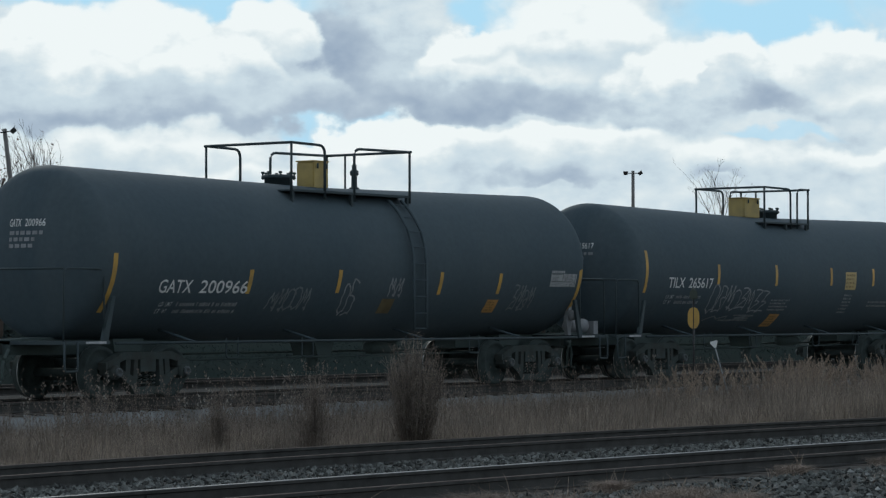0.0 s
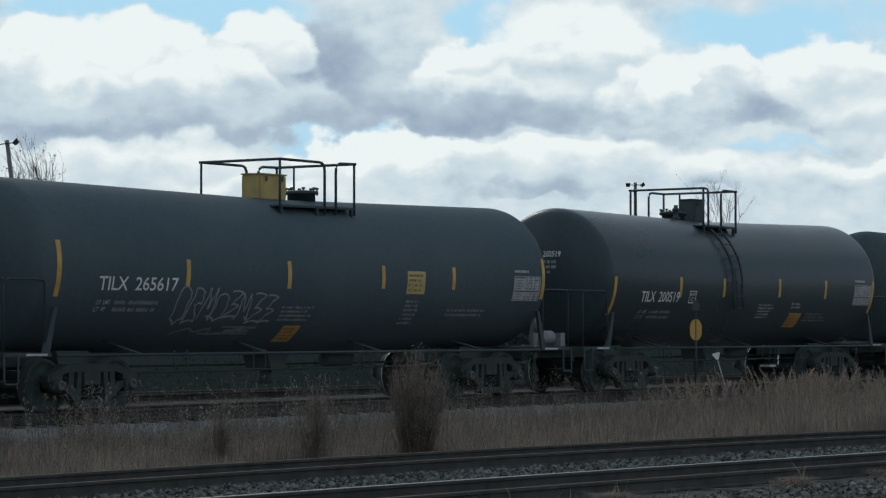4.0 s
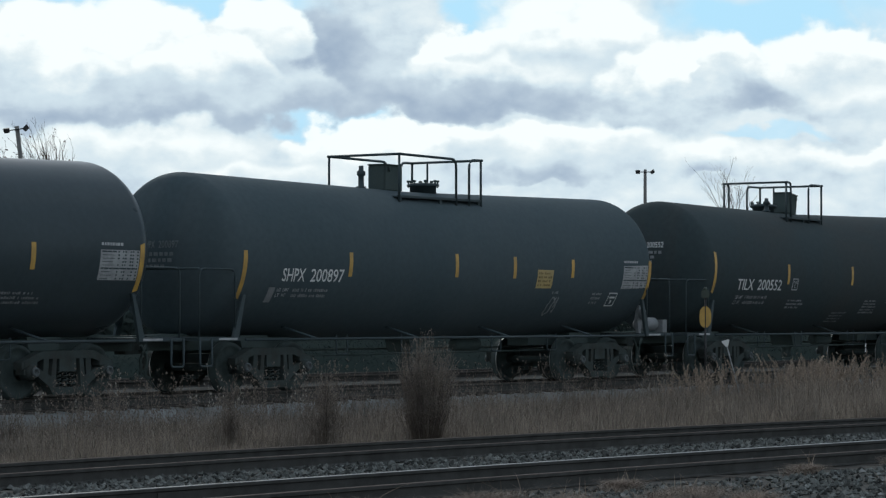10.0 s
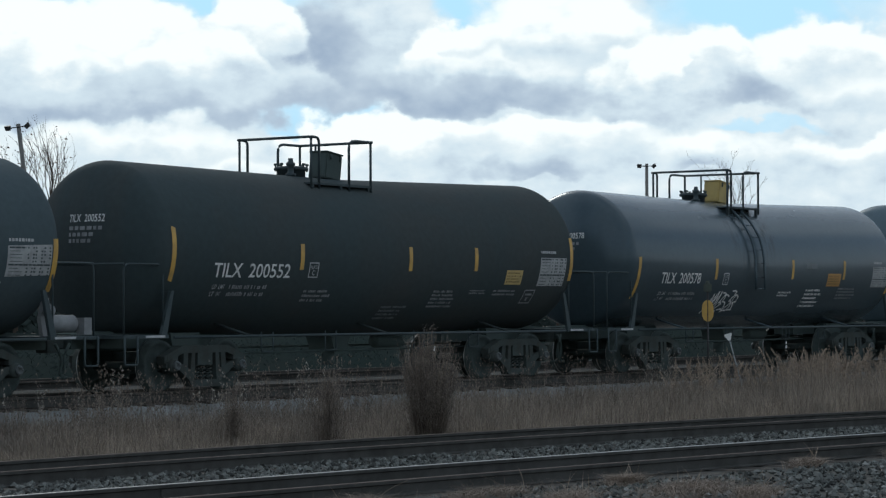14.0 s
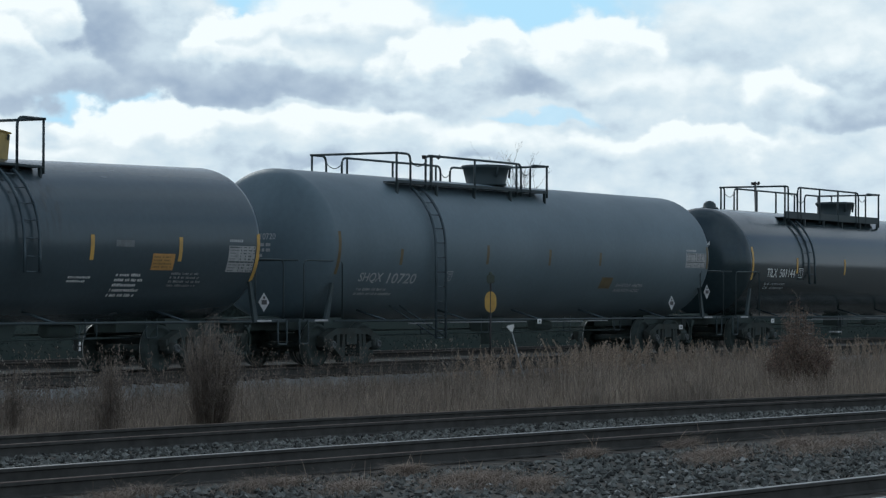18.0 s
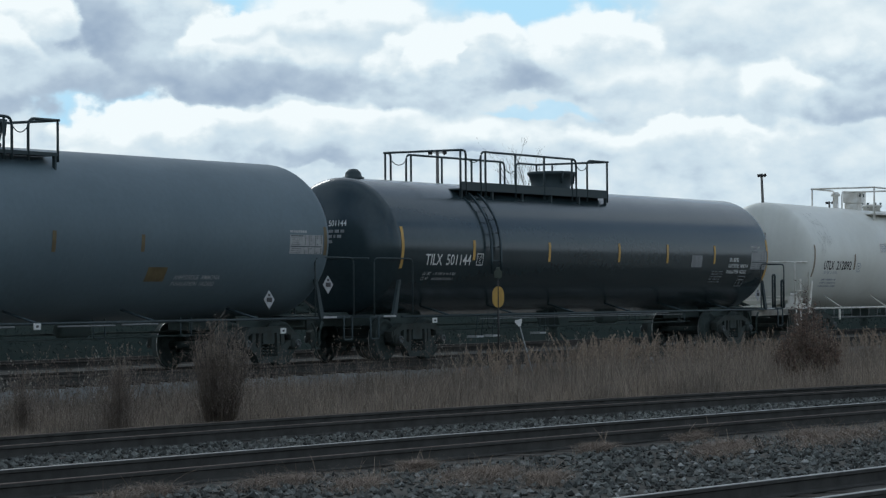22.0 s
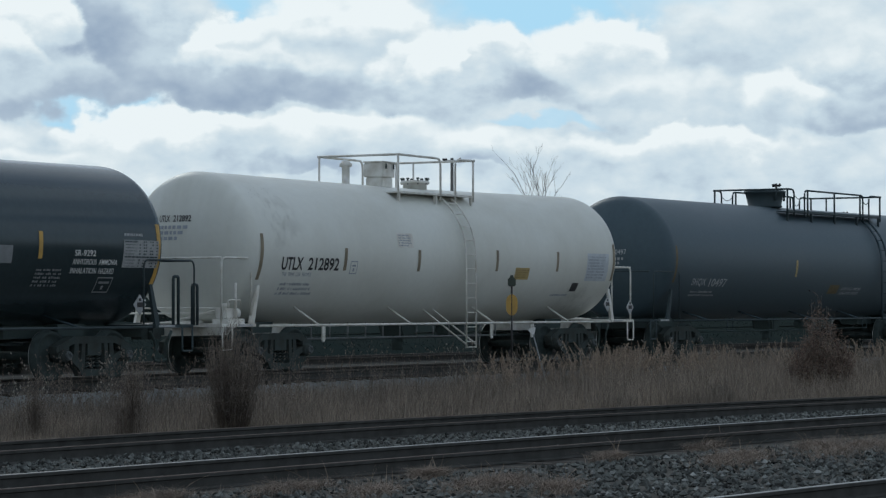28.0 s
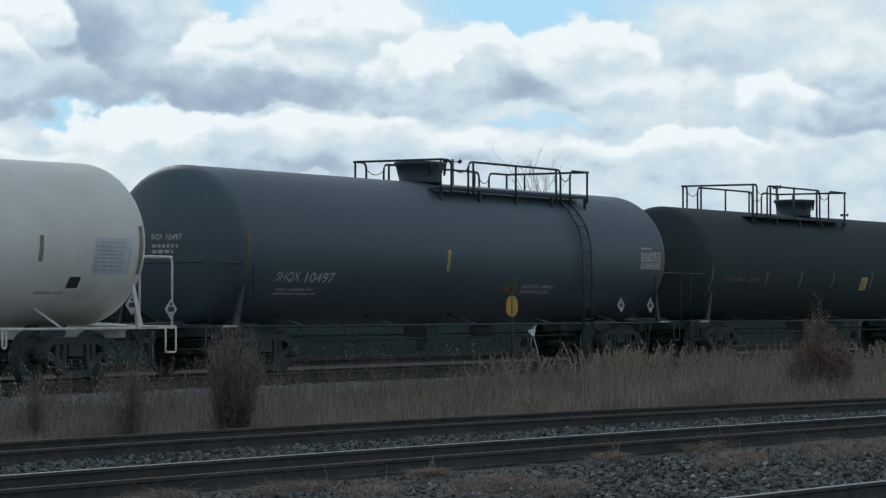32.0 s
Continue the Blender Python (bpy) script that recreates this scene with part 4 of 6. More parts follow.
def end_works(car, half, trim, side, hoop_in=0.12):
    """Stub sill, coupler, end platform, steps, grab irons and brake gear beyond one end of the tank."""
    s = side
    e = half + R * 0.5
    hoop = 2.28 if trim == "white_trim" else 2.20
    sill = bmesh.new()
    slab(sill, [(s * (half - 2.9), 0.76), (s * (e + 0.42), 0.76), (s * (e + 0.42), 1.02), (s * (half + 0.2), 1.06), (s * (half - 1.0), 1.12), (s * (half - 2.9), 0.98)], -0.26, 0.26)
    part("stub_sill", sill, "under" if trim != "white_trim" else trim, car)
    bm = bmesh.new()
    slab(bm, [(s * (half - 1.75), 0.80), (s * (half - 1.05), 0.80), (s * (half - 1.0), 1.02), (s * (half - 1.8), 1.02)], -0.6, 0.6)
    part("saddle", bm, "under", car)
    c = bmesh.new()
    box(c, min(s * (e + 0.4), s * (e + 0.72)), max(s * (e + 0.4), s * (e + 0.72)), -0.09, 0.09, 0.78, 0.96)
    slab(c, [(s * (e + 0.66), 0.70), (s * (e + 0.92), 0.70), (s * (e + 0.92), 1.0), (s * (e + 0.66), 1.0)], -0.06 if s > 0 else -0.19, 0.19 if s > 0 else 0.06)
    part("coupler", c, "cast", car)
    b = bmesh.new()
    x0, x1 = s * (half + 0.02), s * (e + 0.42)
    box(b, min(x0, x1), max(x0, x1), -1.45, 1.45, 0.94, 1.0)
    plat = part("end_platform", b, trim, car)
    # corner steps
    for y in (-1, 1):
        bm = bmesh.new()
        xa, xb = s * (e + 0.08), s * (e + 0.40)
        tube(bm, bent([(xa, y * 1.46, 0.98), (xa, y * 1.46, 0.50), (xb, y * 1.46, 0.50), (xb, y * 1.46, 0.98)], 0.05), 0.02, 6)
        part("step", bm, trim, plat)
        tb = bmesh.new()
        w = 1.40 if hoop_in > 0 else 1.53
        tube(tb, bent([(s * (e + 0.36), y * w, 0.98), (s * (e + 0.36), y * w, hoop), (s * (half + hoop_in), y * w, hoop), (s * (half + hoop_in), y * w, 1.0)], 0.14), 0.022 if trim == "white_trim" else 0.017, 8)
        part("grab_iron", tb, trim, plat)
        tb = bmesh.new()
        slab(tb, [(s * (half + 0.05), 0.96), (s * (half + 0.20), 0.96), (s * (half - 0.06), 1.75), (s * (half - 0.14), 1.75)], y * 1.40 - 0.03, y * 1.40 + 0.03)
        part("brace", tb, trim, plat)
    bar(plat, "end_rail", [(s * (e + 0.36), -1.40, hoop), (s * (e + 0.36), 1.40, hoop)], 0.02, trim)
    bm = bmesh.new()
    box(bm, min(s * (half + 0.12), s * (half + 0.62)), max(s * (half + 0.12), s * (half + 0.62)), -1.456, -1.452, 0.952, 0.99)
    part("reflector_strip", bm, "mark_mid", plat)
    bar(plat, "brake_hose", [(s * (e + 0.55), -0.35, 0.86), (s * (e + 0.72), -0.36, 0.62), (s * (e + 0.66), -0.34, 0.30), (s * (e + 0.9), -0.30, 0.28)], 0.028, "under", "hanging black rubber hose", radius=0.15)


def underworks(car, half, trim, rng, paint):
    """Side pipe, brake rod, reservoir and bottom outlet under the tank."""
    for y in (-1, 1):
        bar(car, "side_pipe", [(-half + 0.1, y * 1.46, 0.955), (half - 0.1, y * 1.46, 0.955)], 0.026, trim)
    n = max(3, int(half / 1.6))
    for i in range(n):
        x = -half + 2.2 + (2 * half - 4.4) * i / (n - 1)
        for y in (-1, 1):
            bm = bmesh.new()
            za = 1.32 if trim == "white_trim" else 1.18
            ya = on_tank(za) * -y
            tube(bm, [(x - 0.20, ya, za), (x, y * 1.46, 0.955)], 0.024, 6)
            part("pipe_strut", bm, paint, car)
    bm = bmesh.new()
    lathe(bm, [(-0.45, 0), (-0.45, 0.10), (-0.40, 0.14), (0.40, 0.14), (0.45, 0.10), (0.45, 0)], "x", (half * 0.32, 0.1, 0.80), 16)
    part("air_reservoir", bm, "under", car)
    bm = bmesh.new()
    slab(bm, [(-0.35, 1.0), (0.35, 1.0), (0.2, 0.66), (-0.2, 0.66)], -0.3, 0.3)
    lathe(bm, [(0.36, 0), (0.36, 0.13), (0.62, 0.13), (0.62, 0)], "z", (0, 0, 0), 14)
    part("bottom_outlet", bm, "under", car)
    bar(car, "brake_rod", [(-half * 0.75, -0.35, 0.62), (half * 0.75, -0.3, 0.66)], 0.02, "under")
    bar(car, "brake_pipe", [(-half * 0.95, 0.45, 0.72), (half * 0.95, 0.45, 0.72)], 0.02, "under")
    if trim == "white_trim":
        x0, x1 = -half * 0.62, half * 0.5
        bar(car, "lower_pipe", [(x0, -0.35, 0.66), (x1, -0.35, 0.66)], 0.020, "panel_grey")
        bm = bmesh.new()
        tube(bm, [(0, -0.35, 0.66), (0, -0.35, 0.99)], 0.018, 6)
        me = mesh_of("strut", bm, "panel_grey")
        for i in range(13):
            part("strut", me, None, car, m=pose(x0 + (x1 - x0) * i / 12, 0, 0))
        for k, w in ((-0.62, 0.07), (0.30, 0.07), (0.55, 0.10)):
            x = half * k
            bar(car, "hanger", [(x, -1.1, 0.97), (x, -1.1, 0.62), (x + w, -1.1, 0.62), (x + w, -1.1, 0.97)], 0.022, trim, radius=0.05)
        return
    for k in (-0.5, -0.2, 0.25, 0.55):
        bm = bmesh.new()
        x = half * k
        tube(bm, bent([(x, -0.9, 1.02), (x, -0.9, 0.66), (x + 0.34, -0.9, 0.66), (x + 0.34, -0.9, 1.02)], 0.05), 0.016, 6)
        part("hanger", bm, trim, car)


def brake_gear(car, x, trim):
    """Air cylinder, lever and valve cluster standing on an end platform."""
    if trim == "white_trim":
        bm = bmesh.new()
        box(bm, x - 0.22, x + 0.16, -1.30, -1.04, 1.08, 1.30)
        bmesh.ops.bevel(bm, geom=bm.edges[:], offset=0.03, segments=2, affect='EDGES')
        lathe(bm, [(0, 0), (0, 0.10), (0.16, 0.10), (0.16, 0)], "x", (x + 0.14, -1.2, 1.20), 12)
        lathe(bm, [(0, 0), (0, 0.09), (0.12, 0.09), (0.12, 0)], "z", (x - 0.05, -1.16, 1.28), 12)
        g = part("brake_valve", bm, trim, car, "white valve cluster on the end platform")
        bm = bmesh.new()
        box(bm, x - 0.24, x + 0.30, -1.38, -1.0, 0.98, 1.10)
        part("valve_base", bm, trim, g)
        bar(g, "post", [(x + 0.05, -1.34, 1.0), (x + 0.05, -1.34, 1.78)], 0.024, trim)
        bar(g, "hand_loop", [(x - 0.20, -1.34, 1.30), (x - 0.20, -1.34, 1.46), (x + 0.22, -1.34, 1.46), (x + 0.22, -1.34, 1.36)], 0.016, trim, radius=0.05)
        for z in (1.30, 1.20):
            bar(g, "air_pipe", [(x - 0.1, -1.1, z), (x - 0.1, 1.2, z)], 0.018, trim)
        bar(g, "diagonal", [(x - 0.15, -1.0, 1.26), (x - 0.2, 0.2, 1.0)], 0.018, trim)
        return
    bm = bmesh.new()
    lathe(bm, [(-0.36, 0), (-0.36, 0.10), (-0.30, 0.15), (0.30, 0.15), (0.36, 0.10), (0.36, 0)], "x", (x, -1.08, 1.20), 18)
    g = part("brake_cylinder", bm, trim, car)
    bm = bmesh.new()
    slab(bm, [(x - 0.50, 1.0), (x - 0.40, 1.0), (x - 0.34, 1.35), (x - 0.36, 1.62), (x - 0.46, 1.62), (x - 0.56, 1.30)], -1.20, -1.12)
    part("brake_lever", bm, trim, g)
    bm = bmesh.new()
    lathe(bm, [(0, 0), (0, 0.09), (0.10, 0.12), (0.16, 0.07), (0.20, 0)], "y", (x - 0.42, -1.32, 1.42), 14)
    part("valve", bm, trim, g)
    bm = bmesh.new()
    box(bm, x + 0.40, x + 0.58, -1.28, -1.10, 1.02, 1.30)
    part("valve_box", bm, trim, g)


SADDLED = {"walkway", "guard_rail", "cross_rail", "chain", "valve_housing", "manway", "relief_valve", "vent_stack", "vent_dome", "ladder", "bracket",
           "post", "corner_post", "hinge", "bolt", "stile", "rung"}


def let_sag(car, tank, half, depth):
    """Sloped tank: both halves fall towards the bottom outlet, and what stands on the tank falls with it."""
    def drop(x):
        return depth * (0.3 - max(0.0, 1 - abs(x) / half))

    def shift(ob, x_base, on_side=False):
        if ob.data.users > 1:
            ob.location.z += drop(x_base + ob.location.x)
            return
        for v in ob.data.vertices:
            x = x_base + ob.location.x + v.co.x
            if on_side and abs(x) < half:
                off = math.hypot(v.co.y, v.co.z - AXIS)
                v.co.y = -math.sqrt(max(0.01, off * off - (v.co.z - AXIS - drop(x)) ** 2))
            else:
                v.co.z += drop(x)

    for ob in car.children_recursive:
        base = ob.name.split(".")[0]
        if ob is tank:
            shift(ob, 0.0)
        elif ob.parent is tank or ob.parent.parent is tank:
            shift(ob, 0.0, True)
        elif base in SADDLED:
            shift(ob, 0.0)


def tank_car(spec, offset):
    """One tank car from its places along the train."""
    global R, AXIS, TOP
    R = spec.get("radius", 1.517)
    AXIS = 0.967 + R
    TOP = AXIS + R
    x_left, x_right = spec["ends"]
    mid, half = (x_left + x_right) / 2, (x_right - x_left) / 2
    rng = random.Random(int(x_left * 10))
    trim = spec.get("trim", "trim_black")
    car = thing("tank_car", spec["label"], "tank car", "tank cars of the train", pose(mid, TRAIN_Y, TRAIN_Z))
    bm = bmesh.new()
    lathe(bm, head_profile(2 * half), "x", (0, 0, AXIS), 72)
    tank = part("tank", bm, spec["paint"], car)
    truck(car, -half + 1.35)
    truck(car, half - 1.35)
    for s in (-1, 1):
        end_works(car, half, trim, s, spec.get("hoop_in", 0.12))
    fine = trim if trim == "white_trim" else {"grey": "sheen", "blue_grey": "sheen"}.get(spec["paint"], spec["paint"])
    underworks(car, half, trim, rng, fine)
    for x in spec.get("gear", ()):
        brake_gear(car, x - mid, trim if trim == "white_trim" else "panel_grey")
    for x, top in spec.get("end_posts", ()):
        bar(car, "end_post", [(x - mid, -1.4, 0.98), (x - mid, -1.4, top), (x - mid + 0.16, -1.4, top), (x - mid + 0.16, -1.4, 0.98)], 0.03, trim, radius=0.05)
    for x, z in spec.get("plates", ()):
        bm = bmesh.new()
        box(bm, x - mid - 0.10, x - mid + 0.10, -1.52, -1.51, z - 0.055, z + 0.055)
        pl = part("tag_plate", bm, "mark", car, "small white plate with a black dot")
        bm = bmesh.new()
        box(bm, x - mid - 0.03, x - mid + 0.03, -1.526, -1.522, z - 0.02, z + 0.02)
        part("dot", bm, "mark_black", pl)
    for xa, xb, z in spec.get("side_lines", ()):
        bar(car, "outlet_pipe", [(xa - mid, -1.50, z), (xb - mid, -1.50, z)], 0.016 if xb - xa < 5 else 0.009, "panel_grey")
    for x, z in spec.get("treads", ()):
        bm = bmesh.new()
        box(bm, x - mid - 0.15, x - mid + 0.15, -1.45, -1.18, z - 0.02, z + 0.025)
        tread = part("step_tread", bm, "mark_mid", car, "pale step tread hung under the side pipe")
        for k in (-0.13, 0.13):
            bar(tread, "hanger", [(x - mid + k, -1.40, z), (x - mid + k, -1.46, 0.955)], 0.012, trim)
    for x, z0, z1 in spec.get("strips", ()):
        bm = bmesh.new()
        zm = (z0 + z1) / 2
        for a, b in ((z0, zm - 0.015), (zm + 0.015, z1)):
            slab(bm, [(x - mid - 0.02, a), (x - mid + 0.03, a), (x - mid + 0.03 + (b - a) * 0.2, b), (x - mid - 0.02 + (b - a) * 0.2, b)], -1.46, -1.45)
        strip = part("marker_strip", bm, "mark", car, "narrow white marker strip in two pieces")
        bar(strip, "strip_arm", [(x - mid, -1.44, z0), (x - mid, -1.46, 0.955)], 0.012, trim)
    # top fittings
    x0, x1 = spec["deck"]
    g0, g1 = spec["gap"]
    deck_and_rails(car, x0 - mid, x1 - mid, spec["deck_half"], trim, (g0 - mid, g1 - mid), spec.get("hoop", g1) - mid, spec.get("rail_top", 5.07), spec.get("toe", 0.03 if x1 - x0 > 5 else 0.008))
    for item in spec.get("top", ()):
        kind, x, y = item[0], item[1] - mid, item[2]
        if kind == "box":
            hatch_box(car, x, y, item[3], item[4], *item[5:])
        elif kind == "manway":
            manway(car, x, y, trim)
        elif kind == "valve":
            valve(car, x, y, trim, item[3])
        elif kind == "dome":
            bm = bmesh.new()
            lathe(bm, [(0, 0), (0, 0.24), (0.05, 0.24), (0.06, 0.19), (0.15, 0.17), (0.22, 0.10), (0.24, 0)], "z", (x, y, TOP - 0.03), 20)
            part("vent_dome", bm, trim, car)
        elif kind == "vent":
            vent_stack(car, x, y, trim, item[3])
        elif kind == "bonnet":
            bonnet(car, x, trim)
    for x, z0 in spec.get("ladders", ()):
        side_ladder(car, x - mid, z0, fine)
    # markings; heights below are above the near rails
    for x, z0, z1 in spec.get("stripes", ()):
        bm = bmesh.new()
        patch(bm, x - mid - 0.055, x - mid + 0.055, z0 - TRAIN_Z, z1 - TRAIN_Z, n=6)
        part("reflective_stripe", bm, spec.get("stripe_paint", "yellow"), tank)
    for words, xa, xb, z0, h, mat in spec.get("words", ()):
        size = len(words)
        i = 0
        while i < size:
            j = i
            while j < size and words[j] != " ":
                j += 1
            if j > i:
                k = (xb - xa) / size
                lettering(words[i:j], xa - mid + k * i, xa - mid + k * j, z0 - TRAIN_Z, h, mat, tank)
            i = j + 1
    for xa, xb, z0, z1, mat in spec.get("panels", ()):
        bm = bmesh.new()
        if mat == "chalk" and xb - xa > 0.8:
            data_table(tank, xa - mid, xb - mid, z0 - TRAIN_Z, z1 - TRAIN_Z, rng)
            bm.free()
            continue
        patch(bm, xa - mid, xb - mid, z0 - TRAIN_Z, z1 - TRAIN_Z, n=5)
        sheet = part("placard", bm, mat, tank)
        if mat in ("tan", "orange"):
            bm = bmesh.new()
            small_print(bm, xa - mid + 0.04, xb - mid - 0.02, z0 - TRAIN_Z + 0.03, z1 - TRAIN_Z - 0.03, 4, rng)
            for v in bm.verts:
                v.co.y -= 0.004
            tagged(part("small_print", bm, "tan_print", sheet), kind="stuff")
    if spec.get("print"):
        for k, (xa, xb, z0, z1, rows, mat) in enumerate(spec["print"]):
            bm = bmesh.new()
            if k == 0 and rows == 2 and mat == "mark_dim":
                # load limit and light weight lines: their words, then figures too small to read
                step = (z1 - z0) / 2
                for row, pair in enumerate((("LT", "WT"), ("LD", "LMT"))):
                    for i, word in enumerate(pair):
                        x = xa - mid + (0.0, 0.17)[i]
                        lettering(word, x, x + 0.055 * len(word), z0 - TRAIN_Z + step * row + 0.02, step * 0.62, "mark_mid", tank)
                xa += 0.45
            small_print(bm, xa - mid, xb - mid, z0 - TRAIN_Z, z1 - TRAIN_Z, rows, rng)
            for v in bm.verts:
                v.co.y -= 0.004
            tagged(part("small_print", bm, mat, tank), kind="stuff")
    for xa, xb, z0, z1, mat, *letter in spec.get("frames", ()):
        bm = bmesh.new()
        a, b, c, d = xa - mid, xb - mid, z0 - TRAIN_Z, z1 - TRAIN_Z
        w = 0.022
        for q in ((a, b, c, c + w), (a, b, d - w, d), (a, a + w, c + w, d - w), (b - w, b, c + w, d - w)):
            patch(bm, *q, n=2)
        if letter:
            lettering("PLATE", a + 0.045, b - 0.045, c + (d - c) * 0.58, (d - c) * 0.22, mat, tank)
        else:
            patch(bm, a + 0.07, b - 0.07, c + (d - c) * 0.58, c + (d - c) * 0.72, n=1)
        if letter:
            lettering(letter[0], (a + b) / 2 - 0.04, (a + b) / 2 + 0.04, c + (d - c) * 0.17, (d - c) * 0.32, mat, tank)
        else:
            patch(bm, (a + b) / 2 - 0.03, (a + b) / 2 + 0.03, c + (d - c) * 0.2, c + (d - c) * 0.45, n=1)
        part("framed_mark", bm, mat, tank)
    for xa, xb, z0, z1, mat in spec.get("stains", ()):
        bm = bmesh.new()
        patch(bm, xa - mid, xb - mid, z0 - TRAIN_Z, z1 - TRAIN_Z, off=0.004, n=10)
        part("stain", bm, mat, tank)
    for xa, xb, z0, z1, n, mat in spec.get("sprayed", ()):
        bm = bmesh.new()
        scrawl(bm, xa - mid, xb - mid, z0 - TRAIN_Z, z1 - TRAIN_Z, rng, n)
        tagged(part("graffiti", bm, mat, tank, "loose spray-painted scrawl"), kind="stuff")
    if spec.get("head_print"):
        words, mat = spec["head_print"]
        lift = spec.get("head_lift", 0.43)
        # on the domed left end, running from the far side towards the near side
        aside = spec.get("head_in", 0.0)
        dome = lambda u, z: (-half - 0.008 - head_depth(min(R, math.hypot(u - aside, z - AXIS))), aside - u, z)
        n = len(words)
        done = 0
        for w in words.split(" "):
            lettering(w, 0.53 - 0.072 * (n - done), 0.53 - 0.072 * (n - done - len(w)) - 0.012, AXIS + lift, 0.13, mat, tank, dome)
            done += len(w) + 1
        bm = bmesh.new()
        for k in range(3):
            z = AXIS + lift - 0.14 - 0.11 * k
            u = 0.53 - 0.07 * n
            while u < 0.42 - 0.1 * k:
                w = rng.uniform(0.05, 0.12)
                bm.faces.new([bm.verts.new(dome(a, c)) for a, c in ((u, z), (u + w, z), (u + w, z + 0.065), (u, z + 0.065))])
                u += w + 0.035
        tagged(part("small_print", bm, {"mark": "mark_dim", "mark_black": "mark_blue"}.get(mat, mat), tank), kind="stuff")
    for x, z in spec.get("diamonds", ()):
        bm = bmesh.new()
        y = -1.42
        q = [bm.verts.new((x - mid + a, y, z - TRAIN_Z + b)) for a, b in ((-0.19, 0), (0, -0.19), (0.19, 0), (0, 0.19))]
        q2 = [bm.verts.new(v.co + Vector((0, 0.012, 0))) for v in q]
        bm.faces.new(q)
        bm.faces.new(q2[::-1])
        for i in range(4):
            bm.faces.new((q[i - 1], q[i], q2[i], q2[i - 1]))
        dm = part("hazard_placard", bm, "mark_mid", car, "white diamond placard on a bracket")
        bm = bmesh.new()
        box(bm, x - mid - 0.09, x - mid + 0.09, y - 0.006, y - 0.002, z - TRAIN_Z - 0.045, z - TRAIN_Z + 0.045)
        box(bm, x - mid - 0.035, x - mid + 0.035, y - 0.006, y - 0.002, z - TRAIN_Z + 0.07, z - TRAIN_Z + 0.12)
        part("placard_print", bm, "mark_black", dm)
    if spec.get("sag"):
        let_sag(car, tank, half, spec["sag"])
    CARS.append((car, mid + offset))
    return car


